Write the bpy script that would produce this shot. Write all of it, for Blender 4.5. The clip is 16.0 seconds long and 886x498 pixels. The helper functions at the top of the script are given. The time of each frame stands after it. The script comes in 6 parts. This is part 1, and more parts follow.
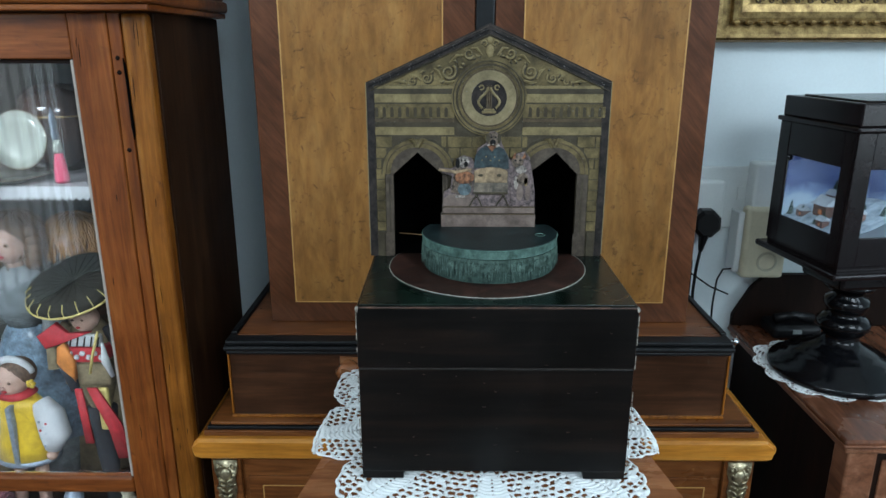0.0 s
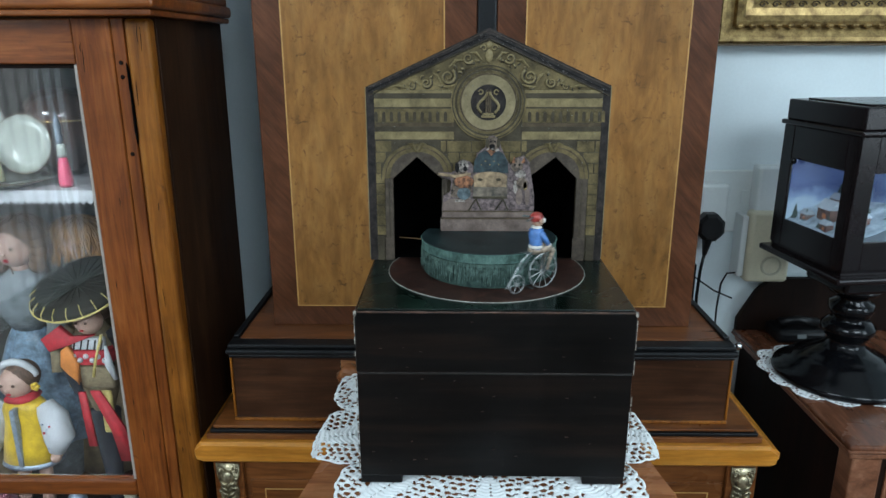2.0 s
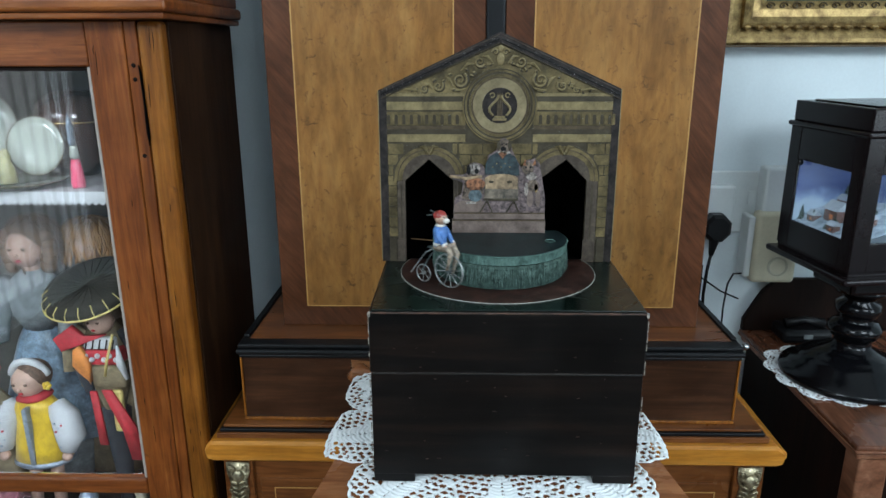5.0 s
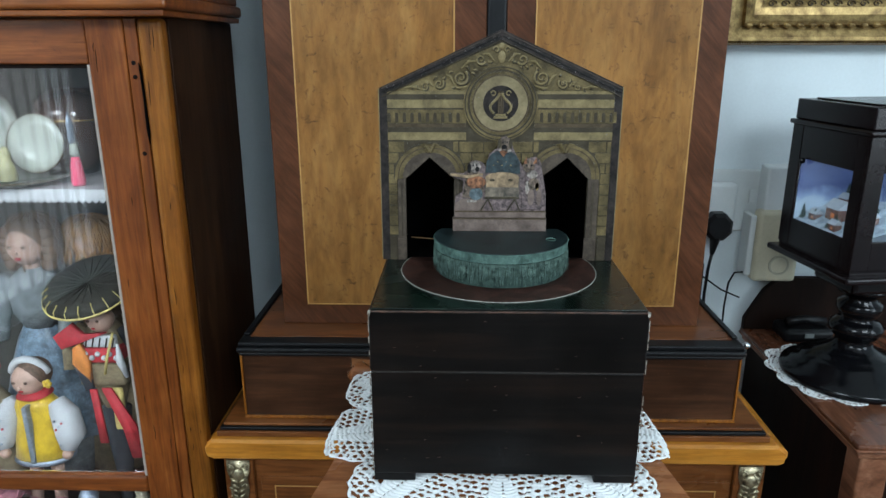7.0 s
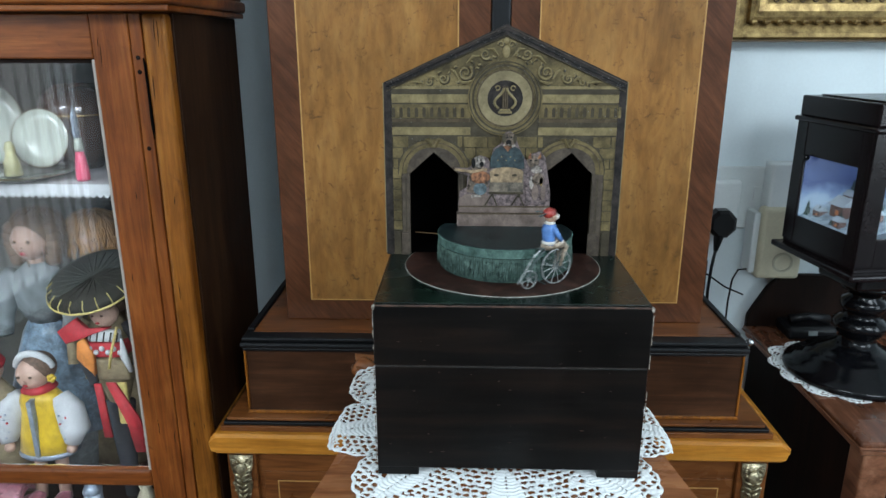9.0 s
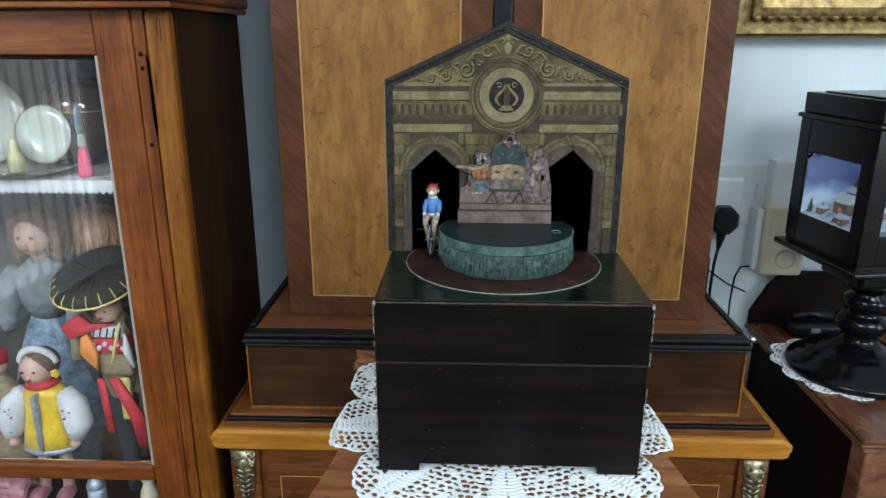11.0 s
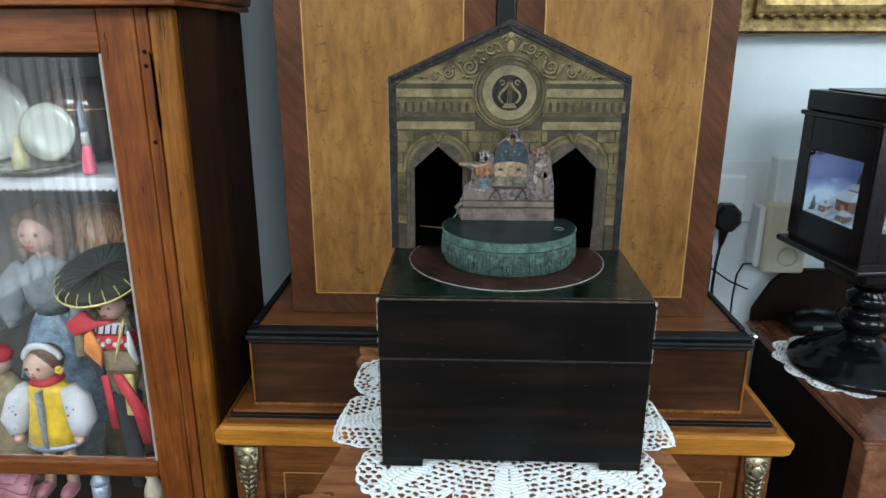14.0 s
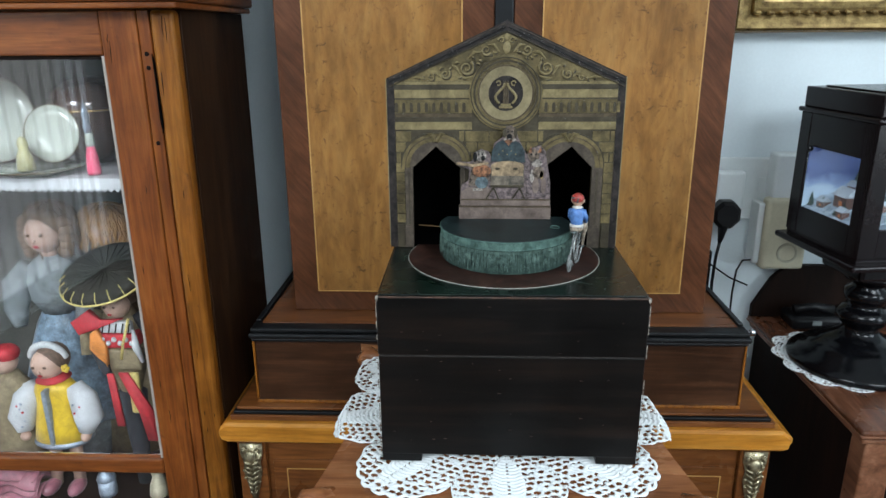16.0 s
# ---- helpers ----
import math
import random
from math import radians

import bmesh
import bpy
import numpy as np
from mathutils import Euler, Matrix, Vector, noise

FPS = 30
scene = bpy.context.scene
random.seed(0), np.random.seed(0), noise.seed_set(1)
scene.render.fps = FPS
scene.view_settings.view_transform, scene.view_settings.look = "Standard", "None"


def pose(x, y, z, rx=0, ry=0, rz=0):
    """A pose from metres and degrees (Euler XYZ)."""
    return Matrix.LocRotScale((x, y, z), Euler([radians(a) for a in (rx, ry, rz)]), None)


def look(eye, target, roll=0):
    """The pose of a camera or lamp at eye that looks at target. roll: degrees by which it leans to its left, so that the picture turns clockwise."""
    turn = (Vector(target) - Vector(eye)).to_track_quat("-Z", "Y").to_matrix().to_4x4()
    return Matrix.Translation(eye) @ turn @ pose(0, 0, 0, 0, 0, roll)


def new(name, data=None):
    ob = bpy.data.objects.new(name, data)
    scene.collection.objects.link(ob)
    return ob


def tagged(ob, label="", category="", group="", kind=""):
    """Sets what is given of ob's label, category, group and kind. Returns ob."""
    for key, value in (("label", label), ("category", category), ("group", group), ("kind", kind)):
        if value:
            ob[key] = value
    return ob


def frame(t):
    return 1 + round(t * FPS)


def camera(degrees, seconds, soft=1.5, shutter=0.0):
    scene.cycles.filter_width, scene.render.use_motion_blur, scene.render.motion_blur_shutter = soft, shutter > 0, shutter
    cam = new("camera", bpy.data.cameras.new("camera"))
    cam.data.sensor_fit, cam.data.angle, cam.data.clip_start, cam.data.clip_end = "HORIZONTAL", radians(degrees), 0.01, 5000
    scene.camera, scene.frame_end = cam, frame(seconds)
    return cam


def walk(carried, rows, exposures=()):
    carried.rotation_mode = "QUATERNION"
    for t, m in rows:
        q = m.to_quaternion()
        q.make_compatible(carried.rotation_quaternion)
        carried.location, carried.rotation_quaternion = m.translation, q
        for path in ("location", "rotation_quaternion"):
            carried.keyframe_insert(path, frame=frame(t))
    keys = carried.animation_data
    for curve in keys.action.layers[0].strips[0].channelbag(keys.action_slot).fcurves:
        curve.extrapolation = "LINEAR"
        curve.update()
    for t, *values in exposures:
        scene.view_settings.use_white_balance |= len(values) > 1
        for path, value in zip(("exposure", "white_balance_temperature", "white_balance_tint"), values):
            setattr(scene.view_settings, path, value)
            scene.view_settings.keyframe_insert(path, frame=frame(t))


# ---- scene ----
cam = camera(65.3, 16.0, shutter=0.5)
PATH = [
    (0, (-0.036, -0.477, 1.278), (-0.053, 1.441, 0.71), -0.0),
    (0.5, (-0.034, -0.479, 1.279), (-0.051, 1.44, 0.715), 0.0),
    (1, (-0.034, -0.48, 1.28), (-0.053, 1.44, 0.72), -0.0),
    (1.5, (-0.031, -0.476, 1.279), (-0.061, 1.444, 0.721), -0.1),
    (2, (-0.03, -0.477, 1.279), (-0.065, 1.443, 0.72), -0.1),
    (2.5, (-0.032, -0.48, 1.281), (-0.068, 1.44, 0.722), -0.1),
    (3, (-0.032, -0.48, 1.281), (-0.071, 1.441, 0.725), 0.0),
    (3.5, (-0.036, -0.48, 1.282), (-0.077, 1.441, 0.728), -0.1),
    (4, (-0.037, -0.483, 1.282), (-0.081, 1.438, 0.726), -0.1),
    (6.5, (-0.037, -0.482, 1.283), (-0.083, 1.436, 0.72), -0.2),
    (7, (-0.037, -0.481, 1.282), (-0.084, 1.437, 0.717), -0.1),
    (7.5, (-0.036, -0.482, 1.282), (-0.086, 1.434, 0.713), -0.3),
    (8, (-0.039, -0.485, 1.282), (-0.087, 1.432, 0.712), -0.2),
    (8.5, (-0.039, -0.485, 1.283), (-0.09, 1.432, 0.713), -0.2),
    (9, (-0.038, -0.482, 1.28), (-0.093, 1.433, 0.708), -0.0),
    (11.5, (-0.036, -0.483, 1.281), (-0.103, 1.428, 0.696), 0.0),
    (12, (-0.036, -0.485, 1.281), (-0.105, 1.426, 0.694), 0.0),
    (12.5, (-0.036, -0.485, 1.281), (-0.105, 1.425, 0.693), -0.0),
    (13, (-0.037, -0.485, 1.283), (-0.106, 1.426, 0.694), 0.0),
    (13.5, (-0.037, -0.484, 1.283), (-0.107, 1.427, 0.695), 0.1),
    (14, (-0.037, -0.485, 1.281), (-0.107, 1.424, 0.692), 0.0),
    (14.5, (-0.035, -0.487, 1.283), (-0.112, 1.421, 0.687), -0.0),
    (15, (-0.034, -0.488, 1.282), (-0.113, 1.419, 0.685), -0.0),
    (15.5, (-0.034, -0.492, 1.286), (-0.112, 1.414, 0.686), -0.0),
    (16, (-0.032, -0.494, 1.285), (-0.112, 1.413, 0.688), -0.4),
]
walk(cam, [(t, look(eye, target, roll)) for t, eye, target, roll in PATH], [(0.0, -0.30, 6010, 4), (1.5, -0.30, 6030, 4), (4.0, -0.27, 6080, 5), (9.0, -0.15, 6200, 6), (12.0, -0.10, 6280, 7), (16.0, -0.01, 6360, 8)])


# ---- world, room light ----
world = bpy.data.worlds.new("world")
scene.world = world
world.use_nodes = True
_wn = world.node_tree.nodes
_sky = _wn.new("ShaderNodeTexSky")
_sky.sky_type, _sky.sun_disc = "NISHITA", False
_sky.sun_elevation, _sky.sun_rotation = radians(40), radians(150)
world.node_tree.links.new(_sky.outputs[0], _wn["Background"].inputs[0])
_wn["Background"].inputs[1].default_value = 0.12


def area_lamp(name, m, sx, sy, watts, color):
    d = bpy.data.lights.new(name, "AREA")
    d.shape, d.size, d.size_y, d.energy, d.color = "RECTANGLE", sx, sy, watts, color
    ob = new(name, d)
    ob.matrix_world = m
    return ob


# daylight in the two window openings of the room
area_lamp("daylight_right", look((1.32, -2.50, 2.80), (0.40, 0.0, 1.1)), 1.4, 0.95, 63, (0.84, 0.93, 1.0))
area_lamp("daylight_left", look((-1.50, -2.50, 2.80), (-0.55, 0.0, 1.1)), 1.1, 0.95, 55, (0.86, 0.94, 1.0))
area_lamp("daylight_side", look((2.12, -1.0, 1.5), (0.0, -1.0, 1.45)), 1.0, 1.2, 25, (0.80, 0.91, 1.0))
area_lamp("daylight_blind", look((-2.13, -1.75, 1.2), (0.0, -1.75, 1.2)), 1.5, 2.1, 15, (0.92, 0.96, 1.0))


# ---- materials ----
def nodes_of(name):
    m = bpy.data.materials.new(name)
    m.use_nodes = True
    return m, m.node_tree.nodes, m.node_tree.links, m.node_tree.nodes["Principled BSDF"]


def ramp(n, stops):
    r = n.new("ShaderNodeValToRGB")
    while len(r.color_ramp.elements) < len(stops):
        r.color_ramp.elements.new(0.5)
    for e, (p, c) in zip(r.color_ramp.elements, stops):
        e.position, e.color = p, (*c, 1)
    return r


def noise_node(n, l, src, scale, detail=6, rough=0.6, distortion=0.0):
    t = n.new("ShaderNodeTexNoise")
    t.inputs["Scale"].default_value = scale
    t.inputs["Detail"].default_value = detail
    t.inputs["Roughness"].default_value = rough
    t.inputs["Distortion"].default_value = distortion
    l.new(src, t.inputs["Vector"])
    return t


def mapped(n, l, scale, turn=0.0):
    tc = n.new("ShaderNodeTexCoord")
    mp = n.new("ShaderNodeMapping")
    mp.inputs["Scale"].default_value = scale
    src = tc.outputs["Object"]
    if turn:
        tilt = n.new("ShaderNodeMapping")
        tilt.inputs["Rotation"].default_value = (0.0, radians(turn), 0.0)
        l.new(src, tilt.inputs["Vector"])
        src = tilt.outputs[0]
    l.new(src, mp.inputs["Vector"])
    return mp.outputs[0], tc.outputs["Object"]


def mixed(n, l, mode, fac, a, b):
    m = n.new("ShaderNodeMix")
    m.data_type, m.blend_type = "RGBA", mode
    if isinstance(fac, float):
        m.inputs[0].default_value = fac
    else:
        l.new(fac, m.inputs[0])
    for k, v in ((6, a), (7, b)):
        if isinstance(v, tuple):
            m.inputs[k].default_value = (*v, 1)
        else:
            l.new(v, m.inputs[k])
    return m.outputs[2]


def bumped(n, l, p, src, strength, dist=0.001):
    b = n.new("ShaderNodeBump")
    b.inputs["Strength"].default_value = strength
    b.inputs["Distance"].default_value = dist
    l.new(src, b.inputs["Height"])
    l.new(b.outputs[0], p.inputs["Normal"])


def wood(name, dark, mid, light, grain=(6, 60, 60), rough=0.35, blotch=(0.5, 9.0), coat=0.25, bump=0.15, scratch=None, specks=None, spec=0.25, turn=0.0):
    m, n, l, p = nodes_of(name)
    gv, ov = mapped(n, l, grain, turn)
    g = noise_node(n, l, gv, 1.0, 8, 0.65, 0.8)
    fine = noise_node(n, l, gv, 4.0, 4, 0.6, 0.2)
    r = ramp(n, [(0.3, dark), (0.5, mid), (0.72, light)])
    l.new(g.outputs[0], r.inputs[0])
    big = noise_node(n, l, ov, blotch[1], 4, 0.55, 0.5)
    br = ramp(n, [(0.3, (1 - blotch[0],) * 3), (0.7, (1.0, 1.0, 1.0))])
    l.new(big.outputs[0], br.inputs[0])
    c = mixed(n, l, "MULTIPLY", 1.0, r.outputs[0], br.outputs[0])
    fr = ramp(n, [(0.35, (0.72,) * 3), (0.6, (1.0, 1.0, 1.0))])
    l.new(fine.outputs[0], fr.inputs[0])
    c = mixed(n, l, "MULTIPLY", 0.8, c, fr.outputs[0])
    if scratch:
        s = noise_node(n, l, ov, 260.0, 3, 0.7)
        sr = ramp(n, [(0.68, (0, 0, 0)), (0.76, (1, 1, 1))])
        l.new(s.outputs[0], sr.inputs[0])
        c = mixed(n, l, "MIX", sr.outputs[0], c, scratch)
    if specks:
        col, sc, lo, hi = specks
        k = noise_node(n, l, ov, sc, 5, 0.65, 1.2)
        kr = ramp(n, [(lo, (0, 0, 0)), (hi, (1, 1, 1))])
        l.new(k.outputs[0], kr.inputs[0])
        c = mixed(n, l, "MIX", kr.outputs[0], c, col)
    l.new(c, p.inputs["Base Color"])
    rr = n.new("ShaderNodeMapRange")
    rr.inputs[3].default_value, rr.inputs[4].default_value = rough - 0.1, rough + 0.15
    l.new(big.outputs[0], rr.inputs[0])
    l.new(rr.outputs[0], p.inputs["Roughness"])
    p.inputs["Coat Weight"].default_value, p.inputs["Coat Roughness"].default_value = coat, 0.12
    p.inputs["Specular IOR Level"].default_value = spec
    bumped(n, l, p, g.outputs[0], bump)
    return m


def paint(name, color, rough=0.5, vary=0.25, scale=40.0, metal=0.0, bump=0.1, coat=0.0, fine=300.0, tint=None, sheen=0.0, rand=0.0, spec=0.5):
    m, n, l, p = nodes_of(name)
    p.inputs["Specular IOR Level"].default_value = spec
    _, ov = mapped(n, l, (1, 1, 1))
    a = noise_node(n, l, ov, scale, 5, 0.6, 0.3)
    b = noise_node(n, l, ov, fine, 3, 0.6)
    lo = tuple(v * (1 - vary) for v in (tint or color))
    hi = tuple(min(1.0, v * (1 + vary * 0.5)) for v in color)
    r = ramp(n, [(0.3, lo), (0.7, hi)])
    l.new(a.outputs[0], r.inputs[0])
    fr = ramp(n, [(0.3, (1 - vary * 0.6,) * 3), (0.65, (1.0, 1.0, 1.0))])
    l.new(b.outputs[0], fr.inputs[0])
    c = mixed(n, l, "MULTIPLY", 1.0, r.outputs[0], fr.outputs[0])
    if rand:
        oi = n.new("ShaderNodeObjectInfo")
        rr = ramp(n, [(0.0, (1 - rand,) * 3), (1.0, (1.0, 1.0, 1.0))])
        l.new(oi.outputs["Random"], rr.inputs[0])
        c = mixed(n, l, "MULTIPLY", 1.0, c, rr.outputs[0])
    l.new(c, p.inputs["Base Color"])
    p.inputs["Roughness"].default_value, p.inputs["Metallic"].default_value = rough, metal
    p.inputs["Coat Weight"].default_value = coat
    p.inputs["Sheen Weight"].default_value = sheen
    bumped(n, l, p, b.outputs[0], bump)
    return m


def glass(name, rough=0.0, tint=(1, 1, 1)):
    m, n, l, p = nodes_of(name)
    p.inputs["Base Color"].default_value = (*tint, 1)
    p.inputs["Transmission Weight"].default_value = 1.0
    p.inputs["Roughness"].default_value, p.inputs["IOR"].default_value = rough, 1.45
    return m


EBONY = wood("ebonised_wood", (0.0026, 0.0021, 0.0020), (0.0056, 0.0042, 0.0037), (0.0165, 0.0088, 0.0058), (5, 70, 70), 0.32, (0.55, 14.0), 0.0, 0.25, (0.035, 0.024, 0.018), spec=0.20)
EBONY_TOP = wood("green_black_paint", (0.002, 0.006, 0.004), (0.004, 0.010, 0.007), (0.008, 0.020, 0.012), (20, 40, 40), 0.24, (0.5, 22.0), 0.12, 0.06, (0.03, 0.035, 0.028), spec=0.26)
DISC = wood("brown_disc", (0.014, 0.006, 0.0045), (0.038, 0.015, 0.010), (0.085, 0.036, 0.025), (60, 60, 60), 0.5, (0.6, 45.0), 0.0, 0.3, (0.07, 0.05, 0.045), spec=0.25)
BLACK = paint("black_lacquer", (0.004, 0.004, 0.005), 0.14, 0.3, 30, spec=0.25)
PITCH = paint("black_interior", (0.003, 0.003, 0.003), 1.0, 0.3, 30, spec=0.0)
WORN = paint("worn_edge", (0.34, 0.30, 0.25), 0.6, 0.6, 260, tint=(0.08, 0.06, 0.05))
BURL = wood("burl_walnut", (0.205, 0.086, 0.018), (0.325, 0.148, 0.036), (0.42, 0.212, 0.062), (26, 26, 7), 0.30, (0.34, 6.0), 0.06, 0.04, None, ((0.100, 0.042, 0.012), 85.0, 0.58, 0.72), spec=0.3)
CROSS = wood("crossband_mahogany", (0.070, 0.022, 0.008), (0.110, 0.037, 0.014), (0.150, 0.054, 0.021), (110, 30, 12), 0.32, (0.35, 12.0), 0.08, 0.05, turn=40)
WALNUT = wood("dark_walnut", (0.034, 0.013, 0.006), (0.064, 0.025, 0.011), (0.105, 0.041, 0.017), (4, 40, 60), 0.30, (0.6, 9.0), 0.10, 0.08, (0.12, 0.06, 0.03))
REDWOOD = wood("red_brown_veneer", (0.095, 0.027, 0.007), (0.195, 0.064, 0.016), (0.29, 0.105, 0.03), (6, 40, 60), 0.28, (0.35, 8.0), 0.15, 0.05)
SATIN = wood("orange_satinwood", (0.36, 0.125, 0.012), (0.58, 0.225, 0.026), (0.68, 0.31, 0.055), (5, 60, 60), 0.3, (0.35, 14.0), 0.15, 0.05)
INLAY = paint("boxwood_inlay", (0.50, 0.27, 0.08), 0.35, 0.25, 60, coat=0.2)
PINE = wood("red_stained_pine", (0.130, 0.030, 0.006), (0.255, 0.068, 0.012), (0.36, 0.118, 0.025), (80, 80, 5), 0.30, (0.42, 9.0), 0.15, 0.12, None, ((0.070, 0.018, 0.006), 30.0, 0.62, 0.80), spec=0.25)
PINE_H = wood("red_stained_pine_rail", (0.12, 0.030, 0.006), (0.245, 0.066, 0.012), (0.36, 0.118, 0.025), (5, 80, 60), 0.30, (0.42, 9.0), 0.15, 0.12, None, ((0.07, 0.020, 0.007), 26.0, 0.62, 0.80), spec=0.3)
PINE_L = wood("honey_pine", (0.14, 0.042, 0.006), (0.305, 0.100, 0.011), (0.43, 0.162, 0.022), (90, 90, 6), 0.33, (0.5, 8.0), 0.1, 0.12, None, ((0.085, 0.028, 0.008), 34.0, 0.63, 0.78))
# brown stain taken darker: shade on the cabinet's side is in this colour
SIDEWOOD = wood("shaded_brown_wood", (0.020, 0.008, 0.003), (0.042, 0.017, 0.007), (0.072, 0.030, 0.011), (60, 60, 5), 0.5, (0.4, 7.0), 0.0, 0.1, spec=0.15)
# near-black wood; on the sideboard carcass it stands in for shade
DARKSIDE = wood("dark_shaded_wood", (0.005, 0.002, 0.001), (0.011, 0.0045, 0.0025), (0.02, 0.008, 0.004), (40, 40, 5), 0.6, (0.4, 6.0), 0.0, 0.1, spec=0.12)
MAHOG = wood("old_mahogany", (0.070, 0.025, 0.013), (0.165, 0.062, 0.031), (0.28, 0.118, 0.064), (40, 6, 40), 0.24, (0.45, 10.0), 0.1, 0.08, (0.18, 0.09, 0.055), spec=0.3)
# lighter mahogany; on the edge mouldings it paints in their highlights
MAHOG_E = wood("light_mahogany_highlight", (0.15, 0.055, 0.026), (0.28, 0.115, 0.060), (0.42, 0.20, 0.115), (40, 6, 40), 0.3, (0.5, 14.0), 0.1, 0.08)
EBONISED = paint("ebonised_moulding", (0.007, 0.007, 0.008), 0.42, 0.4, 60, spec=0.25)
STANDWOOD = wood("carved_stand_wood", (0.16, 0.05, 0.018), (0.29, 0.108, 0.042), (0.40, 0.175, 0.075), (8, 60, 60), 0.22, (0.35, 16.0), 0.4, 0.12)
WALL = paint("pale_wall_paint", (0.70, 0.765, 0.785), 0.8, 0.06, 5, bump=0.05, fine=180, spec=0.2)
PLASTER = paint("white_ceiling_paint", (0.75, 0.75, 0.74), 0.9, 0.06, 4)
CARPET = wood("floor_boards", (0.06, 0.03, 0.018), (0.11, 0.055, 0.03), (0.17, 0.09, 0.05), (4, 30, 30), 0.45)
GILT = paint("gilt_moulding", (0.42, 0.29, 0.115), 0.38, 0.45, 60, metal=0.75, fine=400, tint=(0.22, 0.13, 0.05))
GILT_D = paint("dark_gilt", (0.10, 0.065, 0.03), 0.5, 0.5, 90, metal=0.5)
BRONZE = paint("gilt_bronze", (0.55, 0.47, 0.30), 0.36, 0.5, 120, metal=0.8, fine=500, tint=(0.22, 0.18, 0.11))
CANVAS = paint("dark_green_canvas", (0.05, 0.06, 0.025), 0.7, 0.5, 30)
LACE = paint("white_crochet_cotton", (0.88, 0.90, 0.90), 0.9, 0.06, 120, bump=0.4, fine=900, spec=0.1)
WHITE_PL = paint("white_plastic", (0.66, 0.69, 0.68), 0.4, 0.06, 20)
CREAM_PL = paint("yellowed_plastic", (0.56, 0.52, 0.38), 0.45, 0.12, 30)
BLACK_PL = paint("black_rubber_plastic", (0.005, 0.005, 0.006), 0.4, 0.3, 60, spec=0.3)
LANTERN = paint("dark_brown_lacquer", (0.010, 0.0065, 0.007), 0.22, 0.3, 20, spec=0.22)
PANE = glass("clear_glass")
SLAT = paint("blind_white", (0.7, 0.7, 0.7), 0.8, 0.1, 20)
COTTON = paint("white_cotton", (0.46, 0.47, 0.48), 0.9, 0.15, 60, bump=0.5)
CHROME = paint("nickel", (0.6, 0.6, 0.62), 0.2, 0.2, 60, metal=1.0)
TEAL = paint("teal_green_cloth", (0.120, 0.195, 0.168), 0.85, 0.45, 90, bump=0.6, fine=900, tint=(0.070, 0.125, 0.105), spec=0.1)
TEAL_D = paint("teal_fringe_thread", (0.135, 0.20, 0.170), 0.9, 0.5, 160, tint=(0.060, 0.10, 0.085), spec=0.1)
TEAL_B = paint("fringe_backing", (0.055, 0.090, 0.077), 0.9, 0.5, 140, fine=700, tint=(0.028, 0.047, 0.041), spec=0.1)
DRUM_TOP = paint("dark_green_cloth", (0.014, 0.026, 0.027), 0.42, 0.7, 70, bump=0.5, fine=500, tint=(0.007, 0.011, 0.012), spec=0.35)
# lithographed paper of the toy theatre
PAPER = paint("ochre_stone_paper", (0.165, 0.125, 0.056), 0.5, 0.6, 60, fine=650, spec=0.2, tint=(0.098, 0.075, 0.036), rand=0.18)
PAPER_L = paint("light_ochre_paper", (0.215, 0.167, 0.080), 0.5, 0.45, 90, fine=650, spec=0.22)
PAPER_T = paint("tan_ring_paper", (0.225, 0.180, 0.098), 0.5, 0.35, 90, fine=650, spec=0.22)
PAPER_D = paint("umber_print", (0.060, 0.048, 0.030), 0.5, 0.45, 90, fine=650, spec=0.22)
PAPER_R = paint("red_brown_print", (0.088, 0.064, 0.038), 0.5, 0.5, 110, fine=650, spec=0.2)
PAPER_B = paint("brown_black_print", (0.0105, 0.0095, 0.0095), 0.5, 0.5, 120, fine=500, spec=0.2)
PAPER_E = paint("slate_purple_border", (0.034, 0.027, 0.024), 0.45, 0.6, 140, fine=600, spec=0.2, tint=(0.015, 0.012, 0.012))
FLECK = paint("rubbed_white_fleck", (0.26, 0.25, 0.24), 0.7, 0.5, 300)
PAPER_P = paint("lilac_brown_print", (0.084, 0.065, 0.049), 0.5, 0.5, 110, fine=650, spec=0.2)
PAPER_W = paint("figure_print_pink", (0.185, 0.140, 0.118), 0.55, 0.35, 70, fine=700, spec=0.15, tint=(0.13, 0.096, 0.082))
PAPER_K = paint("figure_print_blue", (0.048, 0.066, 0.072), 0.5, 0.5, 200, fine=900, spec=0.25, tint=(0.024, 0.032, 0.034))
PAPER_O = paint("figure_print_russet", (0.34, 0.15, 0.075), 0.55, 0.6, 330, fine=900, spec=0.25, tint=(0.06, 0.035, 0.025))
PAPER_Y = paint("figure_print_yellow", (0.38, 0.27, 0.12), 0.55, 0.6, 250, fine=900, spec=0.25, tint=(0.17, 0.11, 0.05))
PAPER_H = paint("figure_print_fur", (0.22, 0.165, 0.125), 0.55, 0.6, 330, fine=900, spec=0.25, tint=(0.035, 0.026, 0.02))
PAPER_C = paint("figure_print_mauve", (0.20, 0.150, 0.145), 0.5, 0.55, 330, fine=900, spec=0.25, tint=(0.075, 0.058, 0.060))
PAPER_J = paint("figure_print_pale_blue", (0.125, 0.160, 0.175), 0.5, 0.5, 200, fine=900, spec=0.25, tint=(0.06, 0.078, 0.085))
PAPER_S = paint("drum_print_tan", (0.36, 0.255, 0.150), 0.5, 0.5, 130, fine=900, spec=0.25, tint=(0.17, 0.125, 0.085))
PAPER_G = paint("drum_print_grey", (0.185, 0.150, 0.112), 0.5, 0.5, 160, fine=900, spec=0.25, tint=(0.075, 0.068, 0.060))
